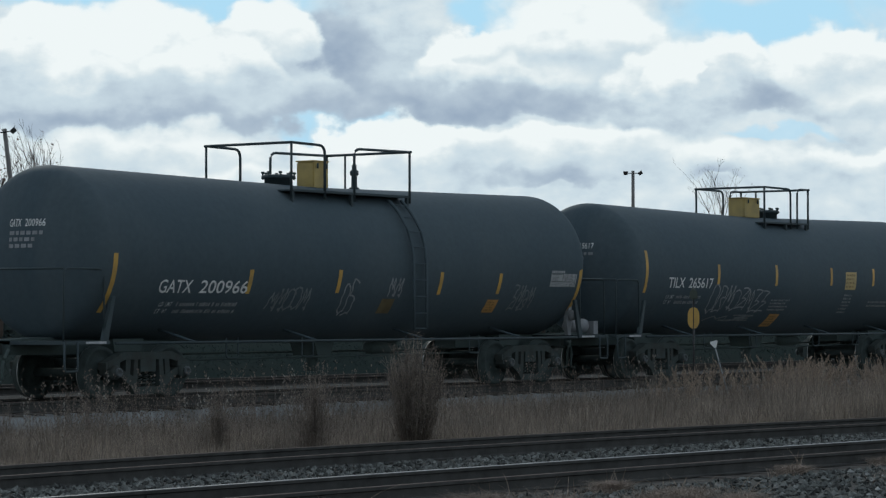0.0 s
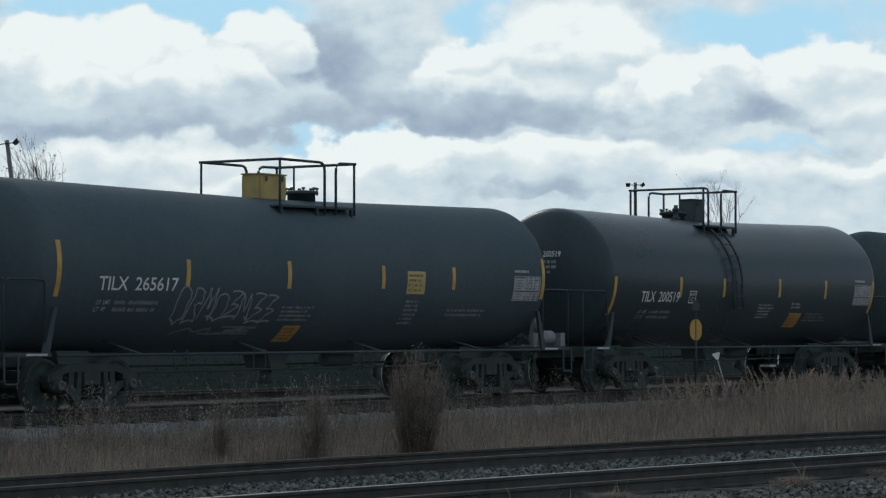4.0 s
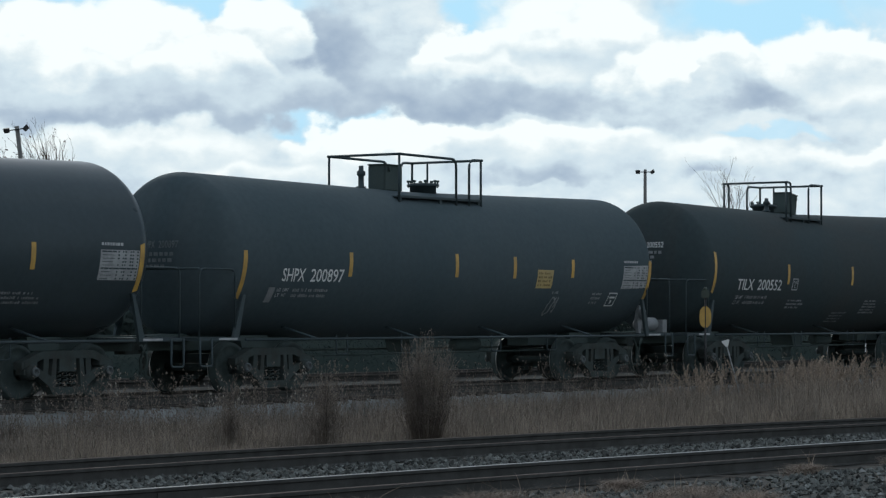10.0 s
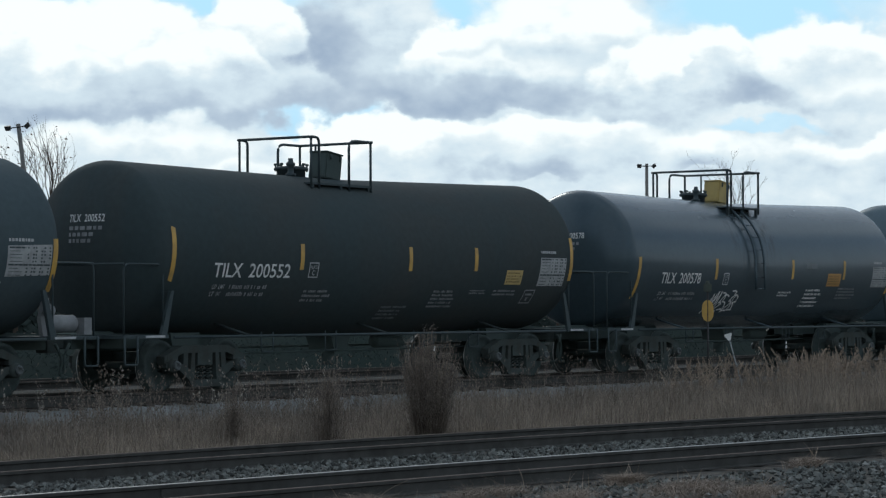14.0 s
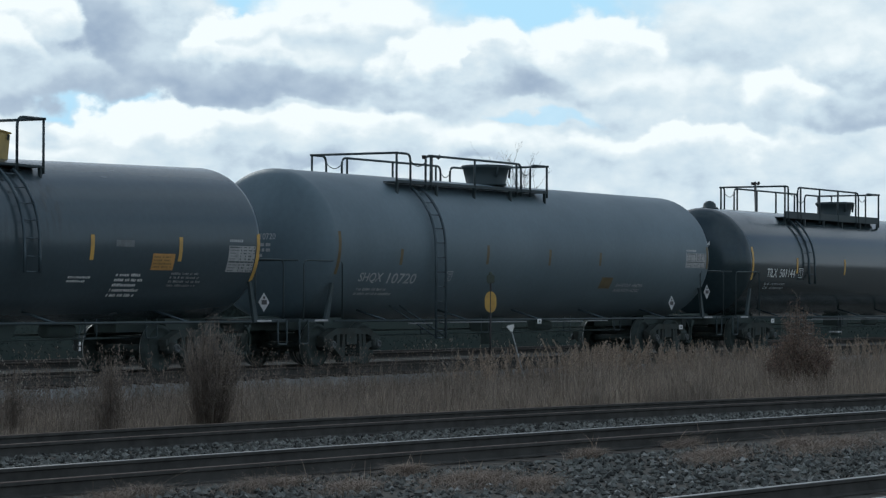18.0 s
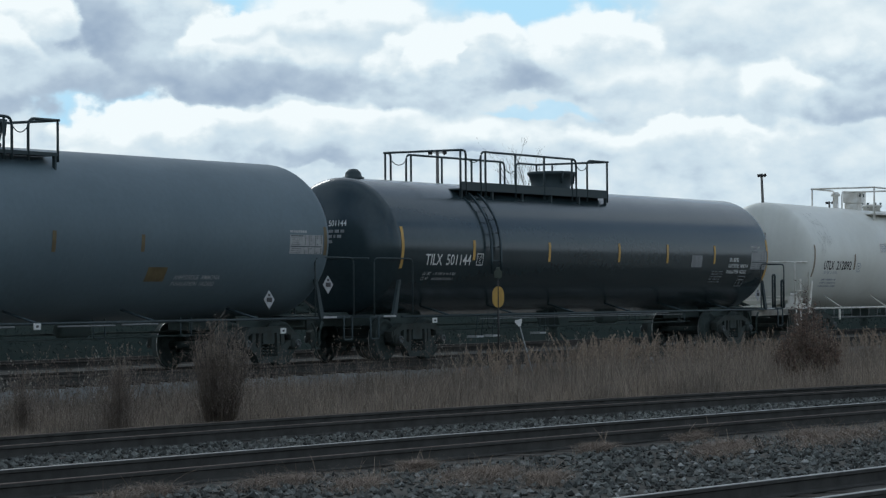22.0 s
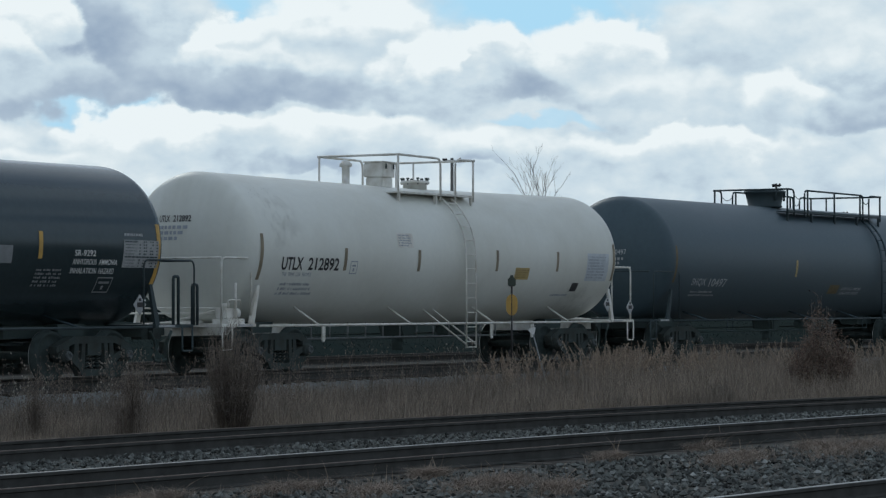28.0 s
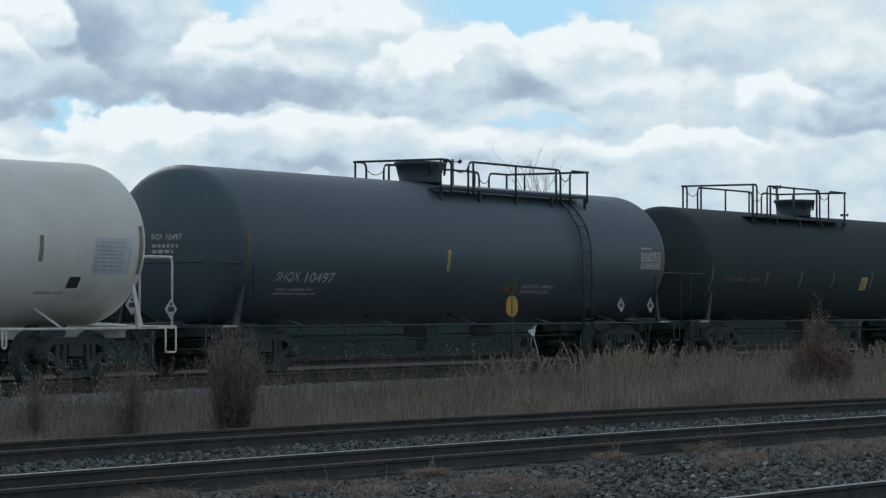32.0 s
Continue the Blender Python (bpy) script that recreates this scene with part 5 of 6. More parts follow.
YB = "yellow-painted valve housing"
TRAIN = [
    dict(ends=(34.13, 48.93), sag=0.10, radius=1.497, rail_top=5.05, paint="faded", label="weathered black tank car with a yellow hatch box and sprayed scrawls",
         stripes=[(34.2, 1.85, 2.85), (37.85, 2.19, 2.62), (40.48, 2.22, 2.65), (43.8, 2.21, 2.65), (45.9, 2.23, 2.65), (48.95, 1.9, 2.75)],
         deck=(39.58, 43.35), deck_half=1.02, gap=(40.6, 41.53), top=[("box", 41.55, 0.0, "box_yellow", YB, 0.48, 0.42, 0.5), ("manway", 40.62, 0.1), ("valve", 42.9, 0.0, 0.5)],
         words=[("GATX 200966", 35.42, 37.82, 2.19, 0.23, "mark")],
         print=[(35.6, 38.0, 1.82, 2.06, 2, "mark_dim")],
         panels=[(41.98, 42.40, 1.84, 2.12, "old_yellow"), (45.64, 46.05, 1.86, 2.12, "orange"), (47.8, 48.8, 2.40, 2.74, "chalk")],
         sprayed=[(38.5, 39.7, 1.84, 2.3, 5, "chalk"), (40.7, 41.1, 1.80, 2.5, 2, "mark_dim"), (42.1, 42.5, 2.1, 2.55, 2, "mark_dim"), (46.5, 47.3, 1.85, 2.42, 4, "chalk")],
         head_print=("GATX 200966", "mark"), ladders=[(42.9, 1.2)], gear=[49.4]),
    dict(ends=(51.63, 66.36), sag=0.10, radius=1.465, rail_top=4.96, paint="faded", label="black tank car with a yellow hatch box and grey graffiti",
         stripes=[(51.77, 2.3, 3.23), (55.03, 2.52, 2.97), (57.87, 2.5, 3.0), (60.77, 2.53, 2.97), (63.13, 2.54, 2.98), (66.4, 2.36, 3.2)],
         deck=(58.24, 60.53), deck_half=0.94, gap=(59.6, 59.95), top=[("box", 58.95, 0.0, "box_yellow", YB, 0.8, 0.45, 0.46), ("manway", 60.1, 0.0)],
         words=[("TILX 265617", 52.76, 54.78, 2.42, 0.23, "mark")],
         print=[(52.8, 54.4, 2.04, 2.28, 2, "mark_dim"), (57.8, 58.75, 1.9, 2.2, 4, "mark_dim"), (61.6, 62.1, 1.84, 2.34, 6, "mark_dim"), (63.1, 64.7, 2.0, 2.18, 2, "mark_dim")],
         panels=[(61.55, 62.15, 2.44, 2.88, "tan"), (58.1, 58.6, 1.53, 1.83, "orange"), (65.3, 66.3, 2.34, 2.97, "chalk")],
         sprayed=[(54.8, 57.6, 1.85, 2.48, 8, "mark_dim"), (55.0, 57.2, 1.66, 1.80, 2, "chalk")], head_print=("TILX 265617", "mark"), gear=[66.95]),
    dict(ends=(69.36, 82.0), sag=0.10, strips=[(76.96, 0.52, 0.75)], treads=[(76.73, 0.50)], paint="satin", label="black tank car with a dark hatch box and orange decal",
         stripes=[(69.42, 2.05, 2.9), (72.25, 2.47, 2.92), (74.25, 2.49, 2.92), (76.98, 2.51, 2.95), (79.39, 2.5, 2.94), (82.02, 2.15, 2.95)],
         deck=(74.22, 75.77), deck_half=0.98, gap=(74.45, 75.06), top=[("box", 75.6, 0.1, "under", "dark steel valve housing", 0.48, 0.42, 0.52), ("manway", 74.7, 0.1), ("valve", 74.3, -0.2, 0.34)],
         words=[("TILX 200519", 70.57, 72.23, 2.36, 0.23, "mark")], frames=[(72.68, 72.98, 2.34, 2.62, "mark", "C")],
         print=[(70.65, 72.3, 1.97, 2.2, 2, "mark_dim"), (76.05, 76.85, 2.0, 2.36, 5, "mark_mid"), (77.7, 78.35, 2.24, 2.4, 2, "mark_mid"), (78.6, 79.9, 1.93, 2.16, 3, "mark_dim")],
         panels=[(77.75, 78.4, 1.8, 2.14, "orange"), (80.98, 81.95, 2.35, 2.98, "chalk")], head_print=("TILX 200519", "mark"), ladders=[(74.73, 1.9)]),
    dict(ends=(84.73, 98.69), sag=0.10, radius=1.485, rail_top=4.97, head_lift=0.10, paint="black", label="black tank car with a plain dark hatch box and yellow placard",
         stripes=[(84.8, 2.06, 2.92), (87.91, 2.49, 2.94), (91.38, 2.52, 2.98), (93.45, 2.52, 2.96), (95.65, 2.56, 2.94), (98.8, 2.07, 2.93)],
         deck=(90.29, 93.12), deck_half=0.86, gap=(92.24, 92.7), top=[("box", 91.0, 0.0, "under", "dark steel valve housing", 0.6, 0.42, 0.5), ("manway", 92.3, 0.0), ("valve", 90.2, 0.0, 0.46)],
         words=[("SHPX 200897", 85.9, 87.72, 2.38, 0.24, "mark")], frames=[(97.3, 97.65, 1.97, 2.26, "mark")],
         print=[(85.85, 87.4, 2.08, 2.28, 2, "mark_dim"), (96.6, 97.0, 2.0, 2.28, 3, "mark_dim"), (95.0, 95.3, 2.2, 2.3, 1, "mark_dim")],
         panels=[(94.3, 94.9, 2.33, 2.71, "tan"), (97.7, 98.72, 2.34, 2.96, "chalk"), (85.6, 85.78, 2.0, 2.27, "panel_grey")],
         sprayed=[(95.0, 95.35, 1.75, 2.2, 2, "mark_dim")], head_print=("SHPX 200897", "chalk"), gear=[99.3]),
    dict(ends=(101.67, 114.33), sag=0.10, strips=[(109.47, 0.48, 0.70)], paint="brown_black", label="brownish black tank car with a dark hatch box",
         stripes=[(101.72, 2.28, 3.21), (105.28, 2.52, 2.99), (108.65, 2.53, 2.99), (110.88, 2.55, 3.01), (114.4, 2.35, 3.24)],
         deck=(106.38, 108.24), deck_half=0.86, gap=(106.62, 107.55), top=[("box", 107.9, 0.0, "under", "dark steel valve housing", 0.5, 0.42, 0.5, 8), ("manway", 107.0, 0.1), ("valve", 106.6, -0.2, 0.34)],
         words=[("TILX 200552", 102.82, 104.96, 2.37, 0.25, "mark")], frames=[(105.5, 105.78, 2.38, 2.66, "mark_mid", "C"), (112.86, 113.25, 1.91, 2.19, "mark_dim")],
         print=[(102.9, 104.5, 2.02, 2.27, 2, "mark_dim"), (105.5, 106.4, 1.93, 2.18, 3, "mark_dim"), (108.1, 109.0, 1.6, 1.88, 4, "chalk"), (109.6, 110.5, 1.82, 2.18, 5, "mark_dim"), (110.85, 111.5, 2.09, 2.19, 2, "mark_dim"), (111.7, 112.7, 2.06, 2.2, 2, "mark_dim")],
         panels=[(112.0, 112.6, 2.29, 2.58, "tan"), (113.22, 114.2, 2.27, 2.99, "chalk")], head_print=("TILX 200552", "mark")),
    dict(ends=(117.05, 129.5), sag=0.10, strips=[(123.96, 0.46, 0.62)], paint="sheen", label="dark grey tank car with a yellow hatch box and white tag",
         stripes=[(117.15, 2.01, 2.92), (120.55, 2.45, 2.92), (124.25, 2.48, 2.94), (126.96, 2.49, 2.95), (129.55, 2.13, 3.05)],
         deck=(121.97, 123.47), deck_half=1.0, gap=(122.15, 122.73), top=[("box", 123.2, 0.0, "box_yellow", YB, 0.5, 0.42, 0.5, 8), ("manway", 122.3, 0.1), ("valve", 121.9, -0.2, 0.34)],
         words=[("TILX 200578", 118.13, 119.87, 2.35, 0.24, "mark")], frames=[(120.9, 121.15, 2.33, 2.6, "mark_mid", "C")],
         print=[(118.2, 119.9, 1.96, 2.19, 2, "mark_dim"), (123.7, 124.45, 2.06, 2.2, 2, "mark"), (125.1, 126.0, 1.8, 2.27, 5, "mark"), (126.8, 128.0, 2.0, 2.3, 4, "mark_dim")],
         panels=[(126.1, 126.8, 2.32, 2.63, "orange"), (128.55, 129.45, 2.31, 2.95, "chalk"), (124.95, 125.5, 2.74, 2.86, "chalk")],
         sprayed=[(120.6, 121.9, 1.65, 2.2, 6, "mark")], head_print=("TILX 200578", "mark"), diamonds=[(129.9, 1.72)], ladders=[(122.42, 1.9)], stains=[(121.3, 122.3, 2.6, 4.3, "spill"), (122.6, 123.7, 2.6, 4.3, "spill")]),
    dict(ends=(132.29, 150.35), radius=1.59, rail_top=4.98, head_lift=0.08, hoop_in=-0.3, plates=[(141.2, 0.91), (148.9, 0.72)], side_lines=[(135.3, 136.3, 0.89), (136.6, 140.6, 0.905), (141.8, 143.45, 0.90), (143.65, 144.75, 0.91)], paint="grey", label="long weathered grey pressure tank car with a flared bonnet",
         stripe_paint="old_yellow", stripes=[(132.4, 2.3, 3.2), (134.88, 2.53, 2.87), (138.63, 2.59, 3.02), (141.6, 2.6, 2.98), (144.2, 2.63, 2.95), (150.35, 2.62, 3.2)],
         deck=(135.43, 142.32), deck_half=1.1, gap=(136.01, 136.66), hoop=141.04, top=[("bonnet", 141.3, 0)],
         words=[("SHQX 10720", 133.38, 135.7, 2.13, 0.22, "mark_mid"), ("ANHYDROUS AMMONIA", 145.4, 146.9, 2.12, 0.085, "mark_mid"), ("INHALATION HAZARD", 145.4, 146.8, 2.0, 0.08, "mark_mid")], frames=[(136.95, 137.2, 2.2, 2.42, "mark_mid", "C")],
         print=[(133.5, 135.1, 1.86, 2.05, 2, "mark_mid")],
         panels=[(144.5, 145.1, 2.08, 2.35, "old_yellow"), (149.05, 150.25, 2.64, 3.12, "chalk")],
         head_print=("SHQX 10720", "mark_mid"), diamonds=[(148.55, 1.72), (150.7, 2.02)], ladders=[(136.35, 0.55)]),
    dict(ends=(153.3, 172.57), radius=1.507, hoop_in=-0.45, toe=0.16, plates=[(154.69, 0.86)], side_lines=[(156.7, 167.2, 0.875), (157.6, 166.4, 0.915)], treads=[(156.8, 0.47), (157.55, 0.48), (159.76, 0.51)], paint="gloss", label="long glossy black pressure tank car with yellow stripes",
         stripes=[(153.4, 2.37, 3.27), (156.47, 2.57, 3.01), (160.02, 2.56, 3.01), (163.64, 2.57, 3.03), (166.36, 2.56, 3.04), (169.2, 2.56, 3.04), (172.6, 2.1, 3.24)],
         deck=(156.74, 163.99), deck_half=1.0, gap=(156.98, 157.66), hoop=162.34, top=[("bonnet", 162.9, 0), ("dome", 153.8, 0.0)],
         words=[("TILX 501144", 154.38, 156.35, 2.45, 0.24, "mark"), ("SR-9292", 170.15, 170.75, 2.62, 0.11, "mark"), ("ANHYDROUS AMMONIA", 170.12, 171.4, 2.47, 0.10, "mark"), ("INHALATION HAZARD", 170.10, 171.35, 2.31, 0.10, "mark")],
         frames=[(156.6, 156.9, 2.45, 2.72, "mark", "C"), (170.95, 171.4, 1.97, 2.25, "mark_dim")],
         print=[(154.4, 156.0, 2.1, 2.32, 2, "mark_dim"), (169.15, 169.95, 2.06, 2.4, 5, "mark_dim")],
         panels=[(167.8, 168.45, 2.47, 2.78, "panel_grey"), (171.55, 172.6, 2.43, 3.06, "chalk")],
         head_print=("501144", "mark"), diamonds=[(172.15, 1.75)], end_posts=[(173.2, 1.9), (173.8, 1.75)], ladders=[(157.3, 1.9)]),
    dict(ends=(175.91, 190.99), sag=0.06, rail_top=5.02, paint="white", trim="white_trim", stripe_paint="old_tan", label="off-white tank car with black lettering and white ladder",
         stripes=[(176.0, 2.24, 3.15), (179.03, 2.45, 2.91), (181.93, 2.46, 2.92), (185.3, 2.5, 2.97), (188.15, 2.52, 2.98), (191.0, 2.31, 3.2)],
         deck=(181.85, 185.05), deck_half=1.02, gap=(183.62, 184.26), top=[("box", 182.7, 0.0, "white_trim", "white valve housing on a narrower neck", 0.52, 0.5, 0.54, 0.0, 0.22), ("manway", 184.2, 0.0), ("vent", 181.5, 0.1, 0.52)],
         words=[("UTLX 212892", 176.73, 178.80, 2.44, 0.26, "mark_black"), ("THE TANK CAR PEOPLE", 176.8, 177.85, 2.32, 0.075, "mark_blue")], frames=[(179.23, 179.5, 2.38, 2.65, "mark_blue")],
         print=[(176.85, 178.2, 1.93, 2.21, 3, "mark_blue"), (188.25, 189.2, 1.93, 2.02, 1, "mark_blue"), (189.67, 190.67, 2.36, 2.92, 8, "mark_blue"), (181.1, 181.65, 2.98, 3.25, 5, "mark_blue")],
         panels=[(186.17, 186.83, 2.32, 2.59, "tan"), (189.08, 189.4, 2.06, 2.26, "mark_black"), (181.05, 181.7, 2.96, 3.27, "white_trim"), (189.62, 190.72, 2.31, 2.97, "pale_blue")],
         head_print=("UTLX 212892", "mark_black"), head_lift=0.50, head_in=0.20, diamonds=[(190.85, 1.76)], gear=[175.3], ladders=[(183.95, 0.45)], stains=[(176.05, 177.6, 2.7, 4.2, "soot"), (188.6, 190.9, 1.5, 2.2, "soot")]),
    dict(ends=(194.29, 212.43), radius=1.59, rail_top=4.98, head_lift=0.08, hoop_in=-0.3, paint="blue_grey", label="long faded blue-black pressure tank car with a flared bonnet",
         stripe_paint="old_yellow", stripes=[(194.35, 2.3, 3.24), (212.35, 2.33, 3.2)],
         deck=(202.35, 209.24), deck_half=1.12, gap=(202.81, 203.55), hoop=207.89, top=[("bonnet", 203.3, 0)],
         words=[("SHQX 10497", 195.45, 197.55, 2.21, 0.21, "mark_mid"), ("ANHYDROUS AMMONIA", 205.5, 207.0, 2.15, 0.085, "mark_mid"), ("INHALATION HAZARD", 205.5, 206.9, 2.03, 0.08, "mark_mid")],
         print=[(195.6, 197.2, 1.95, 2.12, 2, "mark_mid")],
         panels=[(201.89, 202.01, 2.51, 2.97, "tan"), (204.6, 205.3, 2.05, 2.3, "old_yellow"), (211.2, 212.3, 2.66, 3.20, "chalk")],
         head_print=("SHQX 10497", "mark_mid"), diamonds=[(192.05, 1.68), (210.46, 1.77), (212.07, 1.76)], ladders=[(208.2, 0.9)]),
    dict(ends=(215.48, 233.6), paint="dull_black", label="long dull black pressure tank car with a round bonnet",
         stripe_paint="old_yellow", stripes=[(215.5, 2.0, 2.8), (218.98, 2.3, 2.7), (221.3, 2.27, 2.74), (223.6, 2.28, 2.73), (226.5, 2.29, 2.72)],
         deck=(218.99, 225.46), deck_half=1.06, gap=(219.25, 219.93), hoop=223.61, top=[("bonnet", 224.2, 0)],
         panels=[(225.7, 226.2, 2.22, 2.59, "tan")], print=[(216.4, 218.5, 2.36, 2.58, 1, "red_leaf")]),
]
# each car's place along the train, in metres from the numbers above
OFFSETS = (0.0, 0.0, -0.19, -0.18, -0.20, -0.15, -0.12, 0.0, -0.05, -0.05, 0.0)
for spec, offset in zip(TRAIN, OFFSETS):
    tank_car(spec, offset)


# ---- beside the line ----
def ribbon_plants(name, label, count, place, height, mat, rng, width=0.012, lean=0.25, segs=3, category="grass"):
    """Many thin bent blades joined in one mesh."""
    verts, faces = [], []
    for _ in range(count):
        x, y, z = place(rng)
        h = height(x, y, rng)
        a = rng.uniform(0, 6.283)
        dx, dy = math.cos(a), math.sin(a)
        w = width * rng.uniform(0.6, 1.3)
        b = rng.uniform(0, lean) * h
        la = rng.uniform(0, 6.283)
        lx, ly = math.cos(la) * b, math.sin(la) * b
        base = len(verts)
        for k in range(segs):
            u = k / segs
            ww = w * (1 - 0.5 * u)
            px, py, pz = x + lx * u * u, y + ly * u * u, z + h * u * (1 - 0.12 * u)
            verts.append((px - dx * ww / 2, py - dy * ww / 2, pz))
            verts.append((px + dx * ww / 2, py + dy * ww / 2, pz))
        verts.append((x + lx, y + ly, z + h * 0.88))
        for k in range(segs - 1):
            i = base + 2 * k
            faces.append((i, i + 1, i + 3, i + 2))
        i = base + 2 * (segs - 1)
        faces.append((i, i + 1, i + 2))
    return raw(name, verts, faces, mat, label, category)


def wedge(y0, y1, a0=44.5, a1=70.5, patchy=True):
    """A random ground place in the strip between y0 and y1 that the camera sweeps."""
    def place(rng):
        y = rng.uniform(y0, y1)
        x = y * math.tan(radians(rng.uniform(a0, a1)))
        if y < RUSTY_RAIL(x) + 0.85 or math.hypot(x - 54.0, y - 22.6) < 1.25 or math.hypot(x - 33.1, y - 23.4) < 0.42:
            return place(rng)
        if patchy and noise.noise((x * 0.55, y * 0.9, 1)) + 0.45 * noise.noise((x * 1.7, y * 2.5, 4)) < rng.uniform(-0.75, 0.30):
            return place(rng)
        return x, y, -0.30
    return place


def weed_height(x, y, rng):
    a = math.degrees(math.atan2(x, y))
    k = min(1, max(0, (a - 51) / 15))
    clump = 0.5 + 0.6 * noise.noise((x * 0.4, y * 0.6, 5)) + 0.35 * noise.noise((x * 1.3, y * 1.6, 8))
    k += 0.75 * math.exp(-((a - 62.8) / 0.7) ** 2) + 0.55 * math.exp(-((a - 64.9) / 0.7) ** 2) + 0.45 * math.exp(-((a - 66.6) / 0.6) ** 2)
    return (0.36 + 0.30 * k) * max(0.3, 0.45 + 0.95 * clump) * rng.choice((0.45, 0.6, 0.75, 0.85, 0.95, 1.25)) * rng.uniform(0.85, 1.15) * min(1, 0.42 + 0.17 * (y - RUSTY_RAIL(x))) + 0.07


rng = random.Random(11)
ribbon_plants("dead_grass", "tall dry straw-coloured grass along the track", 130000, wedge(20.2, 30.2), weed_height, "straw", rng, 0.008, 0.62)
ribbon_plants("dead_stalks", "dark dead weed stalks among the grass", 11000, wedge(20.6, 30.0), lambda x, y, r: weed_height(x, y, r) * 1.12, "twig", rng, 0.011, 0.15, 3, "weeds")


def tall_weeds(name, label, count, place, height, rng, mat, head):
    """Thin tall weed stalks with short side twigs and seed heads."""
    verts, faces = [], []
    for _ in range(count):
        x, y, z = place(rng)
        h = height(rng)
        a = rng.uniform(0, 6.283)
        lx, ly = math.cos(a) * h * 0.12, math.sin(a) * h * 0.12
        i = len(verts)
        verts += [(x - 0.006, y, z), (x + 0.006, y, z), (x + lx, y + ly, z + h)]
        faces.append((i, i + 1, i + 2))
        for k in range(9):
            u = rng.uniform(0.35, 1.0)
            b = rng.uniform(0, 6.283)
            w = rng.uniform(0.04, 0.14) * (1.3 - u)
            px, py, pz = x + lx * u, y + ly * u, z + h * u
            i = len(verts)
            verts += [(px, py, pz), (px, py, pz + 0.008), (px + math.cos(b) * w, py + math.sin(b) * w, pz + w * 1.3)]
            faces.append((i, i + 1, i + 2))
            for s in range(2):
                q = rng.uniform(0.5, 1.0)
                cx, cy, cz = px + math.cos(b) * w * q, py + math.sin(b) * w * q, pz + w * 1.3 * q
                r = rng.uniform(0.4, 1.0) * head
                i = len(verts)
                verts += [(cx - r, cy, cz), (cx + r, cy, cz), (cx + rng.uniform(-r, r), cy, cz + r * 1.6)]
                faces.append((i, i + 1, i + 2))
    raw(name, verts, faces, mat, label, "weeds")


def weed_place(rng):
    a, sd = rng.choice(((47.5, 0.6), (49.0, 0.7), (51.0, 0.5), (52.3, 0.3), (53.2, 0.6), (55.6, 0.5), (57.5, 0.6), (59.5, 0.7), (61.0, 0.6), (64.0, 1.0), (66.5, 1.0)))
    y = rng.uniform(25.0, 30.4)
    return y * math.tan(radians(rng.gauss(a, sd))), y, -0.30


def seed_place(rng):
    a, sd = rng.choice(((46.3, 0.25), (47.6, 0.5), (50.2, 0.3), (52.0, 0.2), (59.6, 0.3), (61.3, 0.5), (62.2, 0.4), (63.6, 0.3), (64.8, 0.5), (67.0, 0.5)))
    y = rng.uniform(26.5, 30.6)
    return y * math.tan(radians(rng.gauss(a, sd))), y, -0.30


tall_weeds("tall_weeds", "thin tall dead weed stalks with side twigs", 900, weed_place, lambda r: r.uniform(0.5, 1.3), rng, "twig", 0.02)
tall_weeds("seeding_weeds", "dead weeds with pale fluffy seed heads", 80, seed_place, lambda r: r.uniform(0.7, 1.35), rng, "seed", 0.026)
ribbon_plants("sparse_grass", "thin dead grass at the foot of the gravel bed", 5000, wedge(29.8, 31.0), lambda x, y, r: r.uniform(0.25, 0.6), "straw", rng, 0.009, 0.7)


def reeds(count, place, height, rng):
    """Pale feathery plumes on tall arching stalks."""
    verts, faces = [], []
    for _ in range(count):
        x, y, z = place(rng)
        h = height(rng)
        a = rng.gauss(3.4, 1.6)
        k2 = rng.uniform(0.02, 0.38)
        lx, ly = math.cos(a) * h * k2, math.sin(a) * h * k2
        for k in range(46):
            u = 0.66 + 0.38 * (k / 46) ** 0.8
            b = rng.uniform(0, 6.283)
            w = rng.uniform(0.008, 0.046) * (1.15 - (u - 0.66) / 0.45)
            px, py, pz = x + lx * u * u, y + ly * u * u, z + h * (u - 0.10 * max(0, u - 0.85) * 6 * k2)
            i = len(verts)
            dx, dy = math.cos(b) * w + lx * 0.06, math.sin(b) * w + ly * 0.06
            verts += [(px, py, pz), (px + dx + 0.004, py + dy, pz + 0.012), (px + dx * 1.5, py + dy * 1.5, pz - 0.018)]
            faces.append((i, i + 1, i + 2))
        i = len(verts)
        verts += [(x - 0.005, y, z), (x + 0.005, y, z), (x + lx * 0.7, y + ly * 0.7, z + h * 0.85)]
        faces.append((i, i + 1, i + 2))
    raw("reed_plumes", verts, faces, "straw_pale", "pale feathery reed plumes above the grass", "reeds")


def reed_place(rng):
    a, sd = rng.choice(((62.8, 0.35), (62.9, 0.4), (62.9, 0.5), (62.3, 0.8), (65.2, 0.9), (66.3, 0.5), (60.6, 0.4), (67.6, 0.6), (64.6, 0.3), (64.2, 0.6), (68.6, 0.6)))
    y = rng.uniform(26.5, 29.5)
    return y * math.tan(radians(rng.gauss(a, sd))), y, -0.30


reeds(760, reed_place, lambda r: r.uniform(0.5, 1.0) + 0.28 * r.random() ** 2, rng)


